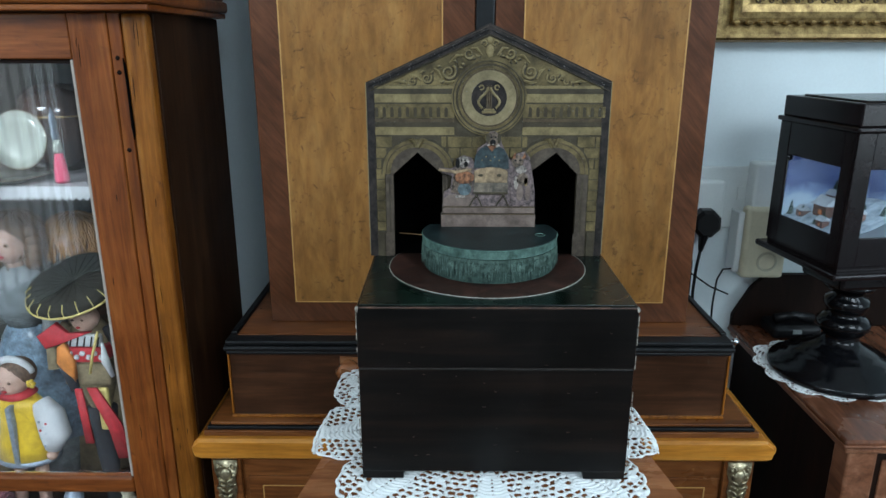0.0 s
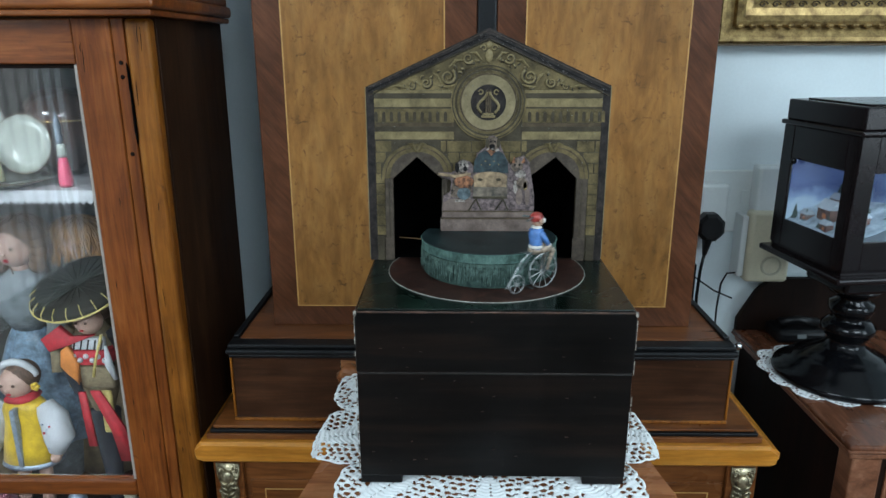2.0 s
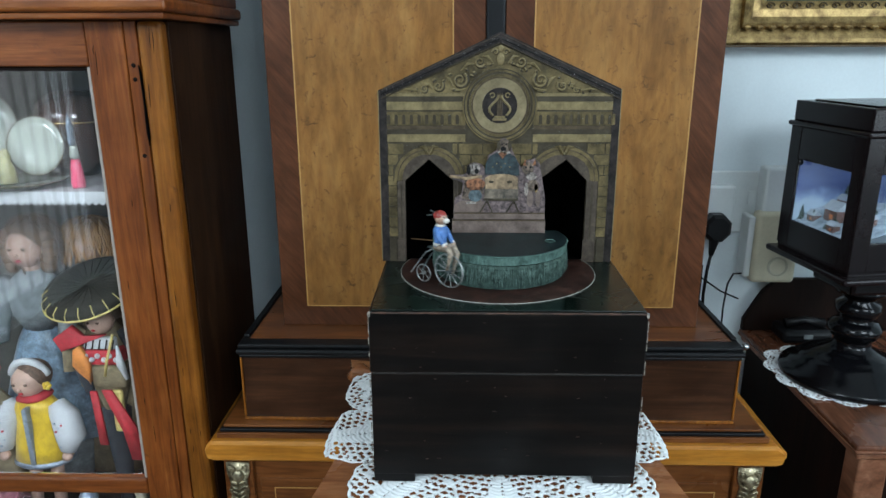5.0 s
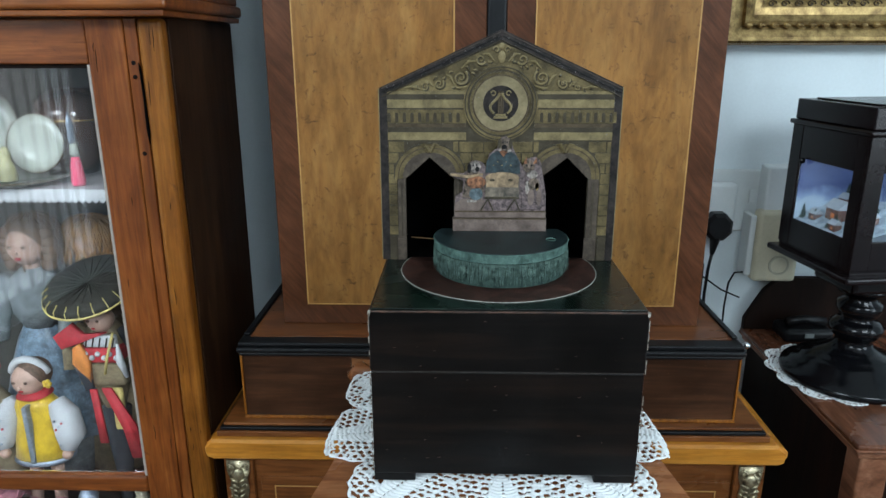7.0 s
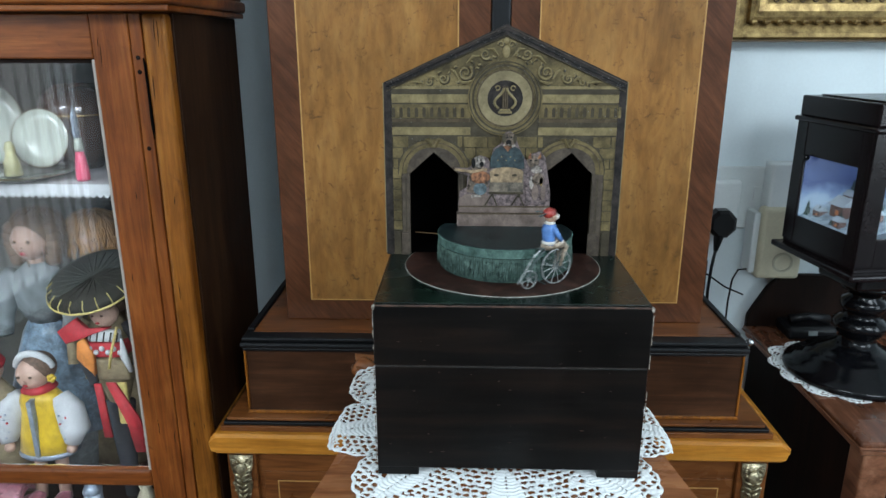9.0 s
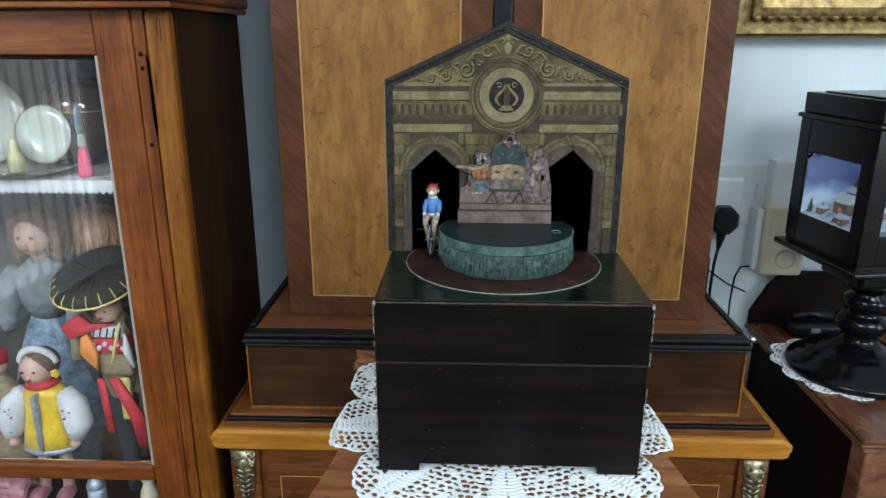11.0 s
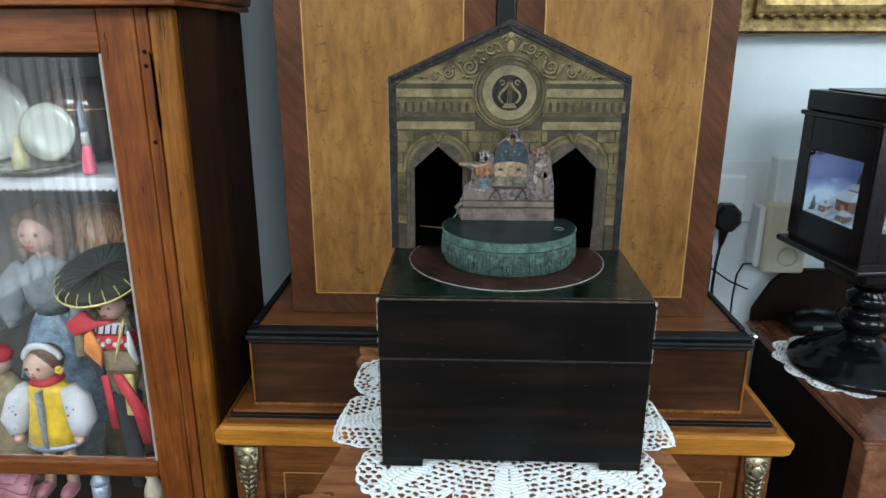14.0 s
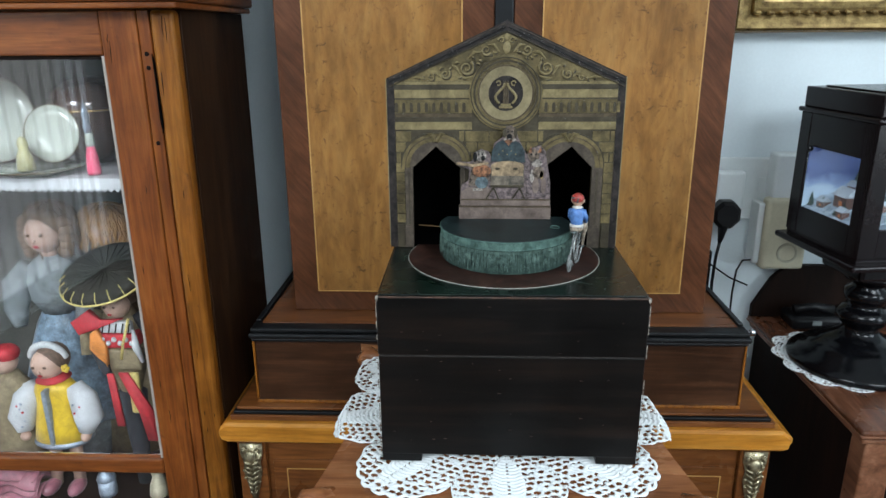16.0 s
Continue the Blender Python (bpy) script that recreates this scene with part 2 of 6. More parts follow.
PAPER_N = paint("figure_print_cream", (0.44, 0.38, 0.33), 0.55, 0.6, 330, fine=900, spec=0.25, tint=(0.05, 0.042, 0.040))


# ---- mesh helpers ----
def origin_of(ob):
    p = Vector((0, 0, 0))
    while ob is not None:
        p = p + ob.location
        ob = ob.parent
    return p


def part(name, bm, material, parent, label="", smooth=False):
    """One mesh object under a thing or part; bm is given in room coordinates."""
    me = bpy.data.meshes.new(name)
    if parent is not None:
        bmesh.ops.translate(bm, vec=-origin_of(parent), verts=bm.verts)
    bmesh.ops.recalc_face_normals(bm, faces=bm.faces)
    bm.to_mesh(me)
    bm.free()
    mats = material if isinstance(material, (list, tuple)) else [material]
    for m in mats:
        me.materials.append(m)
    if smooth:
        for f in me.polygons:
            f.use_smooth = True
    ob = new(name, me)
    ob.parent = parent
    return tagged(ob, label)


def thing(name, loc, label, category, group=""):
    ob = new(name)
    ob.empty_display_size = 0.05
    ob.location = loc
    return tagged(ob, label, category, group)


def setting(name, bm, material, label):
    return tagged(part(name, bm, material, None), label, kind="structure")


def mark(bm, idx, before):
    for f in bm.faces:
        if f not in before:
            f.material_index = idx


def add_box(bm, x0, x1, y0, y1, z0, z1, bevel=0.0, seg=2, idx=0):
    old = set(bm.faces) if idx else ()
    vs = [bm.verts.new((x, y, z)) for x in (x0, x1) for y in (y0, y1) for z in (z0, z1)]
    fs = [bm.faces.new([vs[i] for i in q]) for q in ((0, 1, 3, 2), (4, 6, 7, 5), (0, 4, 5, 1), (2, 3, 7, 6), (0, 2, 6, 4), (1, 5, 7, 3))]
    if bevel:
        bmesh.ops.bevel(bm, geom=list({e for f in fs for e in f.edges}), offset=bevel, segments=seg, affect="EDGES", profile=0.5)
    if idx:
        mark(bm, idx, old)
    return bm


def boxm(*a, **k):
    return add_box(bmesh.new(), *a, **k)


def add_prism(bm, outline, y0, y1, bevel=0.0, idx=0):
    """An outline in x, z pulled from y0 (front) to y1."""
    old = set(bm.faces) if idx else ()
    a = [bm.verts.new((x, y0, z)) for x, z in outline]
    b = [bm.verts.new((x, y1, z)) for x, z in outline]
    k = len(outline)
    front = bm.faces.new(a)
    bm.faces.new(b[::-1])
    for i in range(k):
        bm.faces.new((a[i], b[i], b[(i + 1) % k], a[(i + 1) % k]))
    if bevel:
        bmesh.ops.bevel(bm, geom=list(front.edges), offset=bevel, segments=1, affect="EDGES")
    if idx:
        mark(bm, idx, old)
    return bm


def prism(*a, **k):
    return add_prism(bmesh.new(), *a, **k)


def add_lathe(bm, profile, cx, cy, seg=32, idx=0, squash=1.0, wave=0.0, waves=0):
    """A profile of (radius, z) turned round the upright axis at cx, cy."""
    old = set(bm.faces) if idx else ()
    rings = []
    for r, z in profile:
        if r < 1e-6:
            rings.append([bm.verts.new((cx, cy, z))])
        else:
            ring = []
            for i in range(seg):
                a = 2 * math.pi * i / seg
                q = r * (1 + wave * math.sin(waves * a))
                ring.append(bm.verts.new((cx + q * math.cos(a), cy + squash * q * math.sin(a), z)))
            rings.append(ring)
    for p, q in zip(rings, rings[1:]):
        for i in range(seg):
            j = (i + 1) % seg
            if len(p) == 1 and len(q) > 1:
                bm.faces.new((p[0], q[i], q[j]))
            elif len(q) == 1 and len(p) > 1:
                bm.faces.new((p[i], p[j], q[0]))
            elif len(p) > 1:
                bm.faces.new((p[i], p[j], q[j], q[i]))
    for ring in (rings[0], rings[-1]):
        if len(ring) > 2:
            bm.faces.new(ring)
    if idx:
        mark(bm, idx, old)
    return bm


def lathe(*a, **k):
    return add_lathe(bmesh.new(), *a, **k)


def add_ball(bm, c, r, sx=1.0, sy=1.0, sz=1.0, u=14, v=9, idx=0):
    old = set(bm.faces) if idx else ()
    m = Matrix.Translation(c) @ Matrix.Diagonal((r * sx, r * sy, r * sz, 1))
    bmesh.ops.create_uvsphere(bm, u_segments=u, v_segments=v, radius=1.0, matrix=m)
    if idx:
        mark(bm, idx, old)
    return bm


def add_tube(bm, pts, r, seg=8, closed=False, idx=0):
    """A round rod along pts; r is one radius or one for each point."""
    old = set(bm.faces) if idx else ()
    pts = [Vector(p) for p in pts]
    k = len(pts)
    rad = r if isinstance(r, (list, tuple)) else [r] * k
    rings = []
    up = None
    for i, p in enumerate(pts):
        a = pts[i - 1] if (i or closed) else p
        b = pts[(i + 1) % k] if (i + 1 < k or closed) else p
        d = (b - a).normalized()
        if up is None:
            up = d.orthogonal().normalized()
        up = (up - d * up.dot(d))
        up = up.normalized() if up.length > 1e-6 else d.orthogonal().normalized()
        s = d.cross(up)
        rings.append([bm.verts.new(p + rad[i] * (math.cos(2 * math.pi * j / seg) * up + math.sin(2 * math.pi * j / seg) * s)) for j in range(seg)])
    for i in range(k if closed else k - 1):
        p, q = rings[i], rings[(i + 1) % k]
        for j in range(seg):
            bm.faces.new((p[j], p[(j + 1) % seg], q[(j + 1) % seg], q[j]))
    if not closed:
        bm.faces.new(rings[0][::-1])
        bm.faces.new(rings[-1])
    if idx:
        mark(bm, idx, old)
    return bm


def tube(*a, **k):
    return add_tube(bmesh.new(), *a, **k)


def ring_xz(cx, cz, r0, r1, y0, y1, seg=48):
    """A flat upright ring (or a disc when r0 is 0) facing the viewer's side."""
    bm = bmesh.new()
    if r0 <= 0:
        return add_prism(bm, [(cx + r1 * math.cos(2 * math.pi * i / seg), cz + r1 * math.sin(2 * math.pi * i / seg)) for i in range(seg)], y0, y1, bevel=min(0.0003, r1 * 0.1))
    quads = []
    for i in range(seg):
        a = 2 * math.pi * i / seg
        c, s = math.cos(a), math.sin(a)
        quads.append([bm.verts.new((cx + r * c, y, cz + r * s)) for r, y in ((r0, y1), (r0, y0), (r1, y0), (r1, y1))])
    for i in range(seg):
        p, q = quads[i], quads[(i + 1) % seg]
        for k in range(4):
            bm.faces.new((p[k], p[(k + 1) % 4], q[(k + 1) % 4], q[k]))
    return bm


# ---- the room ----
TOP = 1.093
setting("floor", boxm(-2.3, 2.3, -2.7, 0.95, -0.1, 0.0), CARPET, "brown boarded floor of the sitting room")
setting("ceiling", boxm(-2.3, 2.3, -2.7, 0.95, 3.4, 3.5), PLASTER, "plain white painted ceiling")
setting("wall_north", boxm(-2.3, 2.3, 0.80, 0.95, 0.0, 3.4), WALL, "pale blue-grey painted plaster wall")


def wall_with_openings(name, along, a0, a1, d0, d1, gaps, z0, z1):
    bm = bmesh.new()
    edges = [a0] + [v for g in gaps for v in g] + [a1]
    bars = [(edges[k], edges[k + 1], 0.0, 3.4) for k in range(0, len(edges), 2)]
    bars += [(g0, g1, q0, q1) for g0, g1 in gaps for q0, q1 in ((0.0, z0), (z1, 3.4))]
    for p0, p1, q0, q1 in bars:
        if along == "x":
            add_box(bm, p0, p1, d0, d1, q0, q1)
        else:
            add_box(bm, d0, d1, p0, p1, q0, q1)
    return setting(name, bm, WALL, "pale painted wall with window openings")


wall_with_openings("wall_south", "x", -2.15, 2.15, -2.7, -2.55, ((-2.08, -0.92), (0.60, 2.05)), 2.25, 3.3)
wall_with_openings("wall_west", "y", -2.55, 0.80, -2.3, -2.15, ((-2.52, -0.98),), 0.12, 2.28)
wall_with_openings("wall_east", "y", -2.55, 0.80, 2.15, 2.3, ((-1.55, -0.45),), 0.85, 2.1)


# vertical blind before the west window
def vertical_blind():
    t = thing("vertical_blind", (-2.08, -1.75, 0.1), "white vertical blind with narrow turned slats", "blind")
    part("headrail", boxm(-2.10, -2.06, -2.54, -0.94, 2.30, 2.335, bevel=0.004), WHITE_PL, t)
    for k in range(16):
        y = -2.50 + 0.10 * k
        m = boxm(-2.08 - 0.0445, -2.08 + 0.0445, y - 0.0006, y + 0.0006, 0.14, 2.298)
        bmesh.ops.rotate(m, cent=(-2.08, y, 0), matrix=Matrix.Rotation(radians(48), 3, "Z"), verts=m.verts)
        part("slat", m, SLAT, t)


vertical_blind()


# ---- the tall cabinet behind the toy ----
def secretaire():
    t = thing("table_cabinet", (0.01, 0.45, 0.756), "tall two-door burl walnut cabinet with inlaid stringing on a dark base", "cabinet")
    base = part("base", boxm(-0.349, 0.3605, 0.42, 0.72, 0.7567, 0.8575, bevel=0.002), WALNUT, t, "dark walnut drawer base with worn light edges")
    part("edge_strip", boxm(-0.351, 0.3625, 0.4175, 0.426, 0.7565, 0.7610, bevel=0.001), PINE_L, base, "worn light wood bottom edge")
    for sx in (-0.3505, 0.3590):
        part("corner_strip", boxm(sx, sx + 0.003, 0.4175, 0.423, 0.763, 0.857, bevel=0.0008), PINE_L, base)
    # ebonised top moulding in three steps
    m = bmesh.new()
    add_box(m, -0.3505, 0.3620, 0.4135, 0.72, 0.8580, 0.8635, 0.002)
    add_box(m, -0.3530, 0.3645, 0.4090, 0.72, 0.8640, 0.8720, 0.003, 3)
    add_box(m, -0.3505, 0.3620, 0.4125, 0.72, 0.8725, 0.8792, 0.0025, 3)
    part("black_moulding", m, EBONISED, base, "ebonised stepped moulding, slightly chipped")
    part("base_top", boxm(-0.3375, 0.3510, 0.4335, 0.72, 0.8794, 0.8803, bevel=0.0003), REDWOOD, base, "red-brown veneered top board")
    part("side_moulding", boxm(-0.3475, -0.3390, 0.436, 0.72, 0.8804, 0.8838, bevel=0.001), EBONISED, base)
    part("side_moulding", boxm(0.3515, 0.3595, 0.436, 0.72, 0.8804, 0.8838, bevel=0.001), EBONISED, base)
    knob = add_tube(bmesh.new(), [(0.362, 0.44, 0.869), (0.372, 0.44, 0.869)], 0.003)
    add_ball(knob, (0.375, 0.44, 0.869), 0.0055)
    part("side_knob", knob, CHROME, base, "small bright metal knob", True)
    up = part("carcass", boxm(-0.297, 0.314, 0.4925, 0.72, 0.88, 1.80, bevel=0.001), CROSS, t)
    for name, x0, x1 in (("door", -0.300, -0.002), ("door", 0.0245, 0.317)):
        d = part(name, boxm(x0, x1, 0.482, 0.492, 0.8805, 1.79, bevel=0.0012), CROSS, t, "cross-banded mahogany door frame veneer")
        i0, i1 = (-0.262, -0.045) if x0 < -0.1 else (0.063, 0.2785)
        part("burl_panel", boxm(i0 + 0.0012, i1 - 0.0012, 0.4808, 0.4822, 0.9132, 1.74), BURL, d, "mottled golden burl walnut veneer")
        for a0, a1, b0, b1 in ((i0 - 0.0006, i0 + 0.0012, 0.9118, 1.742), (i1 - 0.0012, i1 + 0.0006, 0.9118, 1.742), (i0 + 0.0012, i1 - 0.0012, 0.9118, 0.9132)):
            part("inlay_string", boxm(a0, a1, 0.4806, 0.4822, b0, b1), INLAY, d)
    part("centre_strip", boxm(-0.0015, 0.024, 0.4785, 0.492, 0.8805, 1.79, bevel=0.003), EBONISED, t, "ebonised rounded strip between the doors")
    return t


secretaire()


def side_table():
    t = thing("console_cabinet", (0.015, 0.55, 0.0), "low mahogany cabinet with an orange satinwood top edge and gilt mounts", "cabinet")
    m = bmesh.new()
    outline = [(-0.406, 0.726), (-0.406, 0.718), (-0.400, 0.710), (-0.394, 0.704), (0.420, 0.704), (0.426, 0.710), (0.432, 0.718), (0.432, 0.726), (0.418, 0.7365), (-0.395, 0.7365)]
    add_prism(m, outline, 0.388, 0.78, bevel=0.004)
    top = part("tabletop", m, SATIN, t, "orange satinwood top with a moulded edge")
    part("top_veneer", boxm(-0.388, 0.408, 0.3985, 0.775, 0.7368, 0.7455, bevel=0.0015), REDWOOD, top, "red-brown veneered top board")
    part("black_string", boxm(-0.383, 0.402, 0.4005, 0.775, 0.7457, 0.7515, bevel=0.0015), EBONISED, top, "ebonised line round the top")
    part("plinth_board", boxm(-0.379, 0.398, 0.4045, 0.77, 0.7517, 0.7563, bevel=0.0015), REDWOOD, top)
    part("body", boxm(-0.375, 0.406, 0.405, 0.77, 0.08, 0.7035, bevel=0.002), REDWOOD, t, "red-brown veneered front")
    part("plinth", boxm(-0.385, 0.416, 0.398, 0.775, 0.0, 0.079, bevel=0.003), WALNUT, t)
    for x0, x1 in ((-0.330, 0.361),):
        f = part("front_panel", boxm(x0, x1, 0.4015, 0.4048, 0.14, 0.668, bevel=0.001), REDWOOD, t)
        for a0, a1, b0, b1 in ((x0 + 0.02, x1 - 0.02, 0.652, 0.6535), (x0 + 0.02, x1 - 0.02, 0.16, 0.1615), (x0 + 0.02, x0 + 0.0215, 0.162, 0.652), (x1 - 0.0215, x1 - 0.02, 0.162, 0.652)):
            part("inlay_string", boxm(a0, a1, 0.4008, 0.4022, b0, b1), INLAY, f)
    for cx in (-0.3600, 0.3850):
        part("corner_pilaster", boxm(cx - 0.0215, cx + 0.0215, 0.397, 0.4045, 0.085, 0.7030, bevel=0.002), REDWOOD, t, "veneered corner pilaster")
        b = bmesh.new()
        rng = random.Random(5)
        outl = [(cx - 0.017, 0.694), (cx + 0.017, 0.694), (cx + 0.0165, 0.676), (cx + 0.012, 0.66), (cx + 0.014, 0.645), (cx + 0.009, 0.622), (cx + 0.004, 0.60), (cx, 0.59), (cx - 0.004, 0.60), (cx - 0.009, 0.622), (cx - 0.014, 0.645), (cx - 0.012, 0.66), (cx - 0.0165, 0.676)]
        add_prism(b, outl, 0.3935, 0.3968)
        add_ball(b, (cx, 0.392, 0.672), 0.009, 1, 0.6, 1.2)
        for s in (-1, 1):
            spiral = [(cx + s * (0.0115 - 0.0042 * (1 - i / 14) * math.cos(i * 0.65)), 0.392, 0.684 + 0.0052 * (1 - i / 14) * math.sin(i * 0.65)) for i in range(14)]
            add_tube(b, spiral, 0.0017, 6)
            for k in range(7):
                z = 0.662 - 0.0085 * k
                add_tube(b, [(cx, 0.3915, z - 0.004), (cx + s * (0.006 - 0.0004 * k), 0.3895, z + 0.001), (cx + s * (0.0125 - 0.0012 * k), 0.392, z + 0.004)], [0.0022, 0.0026, 0.0009], 6)
        for k in range(16):
            add_ball(b, (cx + rng.uniform(-0.013, 0.013), 0.3925, rng.uniform(0.612, 0.69)), rng.uniform(0.0016, 0.003), u=8, v=5)
        bmesh.ops.translate(b, vec=(0, 0, 0.006), verts=b.verts)
        part("gilt_mount", b, BRONZE, t, "cast gilt bronze acanthus mount", True)
    return t


side_table()


# ---- the glazed doll cabinet ----
def doll_cabinet():
    t = thing("display_cabinet", (-0.72, 0.5, 0.0), "red-stained pine display cabinet with a glazed door full of dolls", "display cabinet")
    L, R, F, B = -1.05, -0.3985, 0.39, 0.655
    m = bmesh.new()
    add_box(m, L, R - 0.0455, F + 0.02, B, 0.0, 0.30)
    part("base", m, PINE, t)
    part("side_panel", boxm(R - 0.018, R - 0.0005, F + 0.022, B, 0.0, 1.315, bevel=0.001), SIDEWOOD, t, "brown stained side board, darkened for the shade on it")
    part("side_panel", boxm(L, L + 0.018, F + 0.022, B, 0.301, 1.315, bevel=0.001), DARKSIDE, t)
    part("back_panel", boxm(L + 0.019, R - 0.019, B - 0.012, B, 0.301, 1.315), paint("grey_backing", (0.085, 0.085, 0.075), 0.8, 0.3, 20), t, "dull grey backing board")
    part("bottom_board", boxm(L + 0.019, R - 0.019, F + 0.022, B - 0.013, 0.535, 0.553), PINE_H, t)
    # door: stiles, rails and a glazing bar
    d = part("door", boxm(-0.4945, -0.4475, F, F + 0.0215, 0.305, 1.3145, bevel=0.002), PINE, t, "red-stained glazed door with pegged joints")
    part("stile", boxm(L, -0.985, F, F + 0.0215, 0.305, 1.3145, bevel=0.002), PINE, d)
    part("top_rail", boxm(-0.9845, -0.495, F + 0.0006, F + 0.021, 1.2605, 1.3140, bevel=0.002), PINE_H, d)
    part("glazing_bar", boxm(-0.9845, -0.495, F + 0.001, F + 0.018, 0.645, 0.673, bevel=0.005, seg=3), PINE_H, d, "rounded glazing bar")
    part("bottom_rail", boxm(-0.9845, -0.495, F + 0.0006, F + 0.021, 0.306, 0.40, bevel=0.002), PINE_H, d)
    # upright bead painted pale as the highlight line along the glass
    part("rebate_bead", boxm(-0.4988, -0.4948, F + 0.002, F + 0.02, 0.6735, 1.2600, bevel=0.001), paint("rebate_highlight", (0.42, 0.36, 0.31), 0.4, 0.2), d, "bead beside the glass, its pale highlight put into the colour")
    part("rebate_bead", boxm(-0.984, -0.499, F + 0.006, F + 0.02, 1.2555, 1.2602, bevel=0.001), DARKSIDE, d)
    for z0, z1 in ((0.6735, 1.2552), (0.401, 0.6445)):
        g = part("glass_pane", boxm(-0.984, -0.4990, F + 0.011, F + 0.0135, z0, z1), PANE, d, "clear reflecting pane")
        g.visible_shadow = False
    # hinge strip and split corner post
    part("hinge_strip", boxm(-0.4470, -0.4318, F + 0.002, F + 0.0225, 0.0, 1.3145, bevel=0.0015), PINE, t)
    part("corner_post", boxm(-0.4305, -0.4000, F - 0.001, F + 0.0215, 0.0, 1.3145, bevel=0.006, seg=4), PINE_L, t, "honey-coloured corner post with a long split")
    s = bmesh.new()
    add_prism(s, [(-0.4322, 1.262), (-0.4302, 1.255), (-0.4288, 1.21), (-0.4282, 1.175), (-0.4300, 1.163), (-0.4316, 1.18), (-0.4312, 1.22)], F - 0.0022, F + 0.001)
    part("split", s, PITCH, t, "dark split in the wood")
    for z in (1.262, 1.245, 1.15):
        part("peg", add_ball(bmesh.new(), (-0.4395, F + 0.0015, z), 0.0028, 1, 0.4, 1), DARKSIDE, t)
    crng = random.Random(31)
    for k in range(16):
        cx0 = crng.choice((crng.uniform(-0.490, -0.452), crng.uniform(-0.424, -0.404)))
        z = crng.uniform(0.66, 1.30)
        q = crng.uniform(0.006, 0.03)
        yf = F - 0.0003 if cx0 < -0.43 else F - 0.0013
        part("hairline_crack", tube([(cx0, yf, z), (cx0 + crng.uniform(-0.0008, 0.0008), yf, z + q * 0.5), (cx0 + crng.uniform(-0.0012, 0.0012), yf, z + q)], [0.0002, 0.0005, 0.0002], 5), DARKSIDE, d if cx0 < -0.43 else t)
    c = bmesh.new()
    add_box(c, L - 0.02, R + 0.014, F - 0.026, B, 1.3155, 1.323, 0.002)
    add_box(c, L - 0.026, R + 0.019, F - 0.032, B, 1.3235, 1.34, 0.005, 3)
    add_box(c, L - 0.02, R + 0.012, F - 0.024, B, 1.3405, 1.36, 0.002)
    part("cornice", c, PINE_H, t, "moulded cornice")
    # unseen block with a cap, added to keep light off the wall gap
    up = part("upper_shade_block", boxm(L + 0.01, R - 0.004, F + 0.02, B, 1.3605, 2.02, bevel=0.003), SIDEWOOD, t, "unseen block added above the cornice to shade the wall gap")
    part("shade_block_cap", boxm(L - 0.012, R + 0.014, F - 0.004, B, 2.0205, 2.05, bevel=0.006, seg=3), PINE_H, up)
    sh = part("shelf", boxm(L + 0.019, -0.419, F + 0.03, B - 0.013, 1.086, 1.0975, bevel=0.001), paint("shelf_cloth_white", (0.40, 0.39, 0.40), 0.9, 0.12, 40, bump=0.4), t, "shelf covered with white cloth")
    lace = bmesh.new()
    k = 66
    w = (-0.42 + 1.03) / k
    for i in range(k):
        x = -1.03 + i * w
        add_prism(lace, [(x, 1.0975), (x, 1.0835), (x + w * 0.25, 1.0805), (x + w * 0.5, 1.0785), (x + w * 0.75, 1.0805), (x + w, 1.0835), (x + w, 1.0975)], F + 0.0285, F + 0.0297)
    part("lace_edging", lace, COTTON, sh, "scalloped white lace shelf edging")
    part("lower_shelf", boxm(L + 0.019, -0.419, F + 0.03, B - 0.013, 0.562, 0.572, bevel=0.001), DARKSIDE, t)
    return t


doll_cabinet()


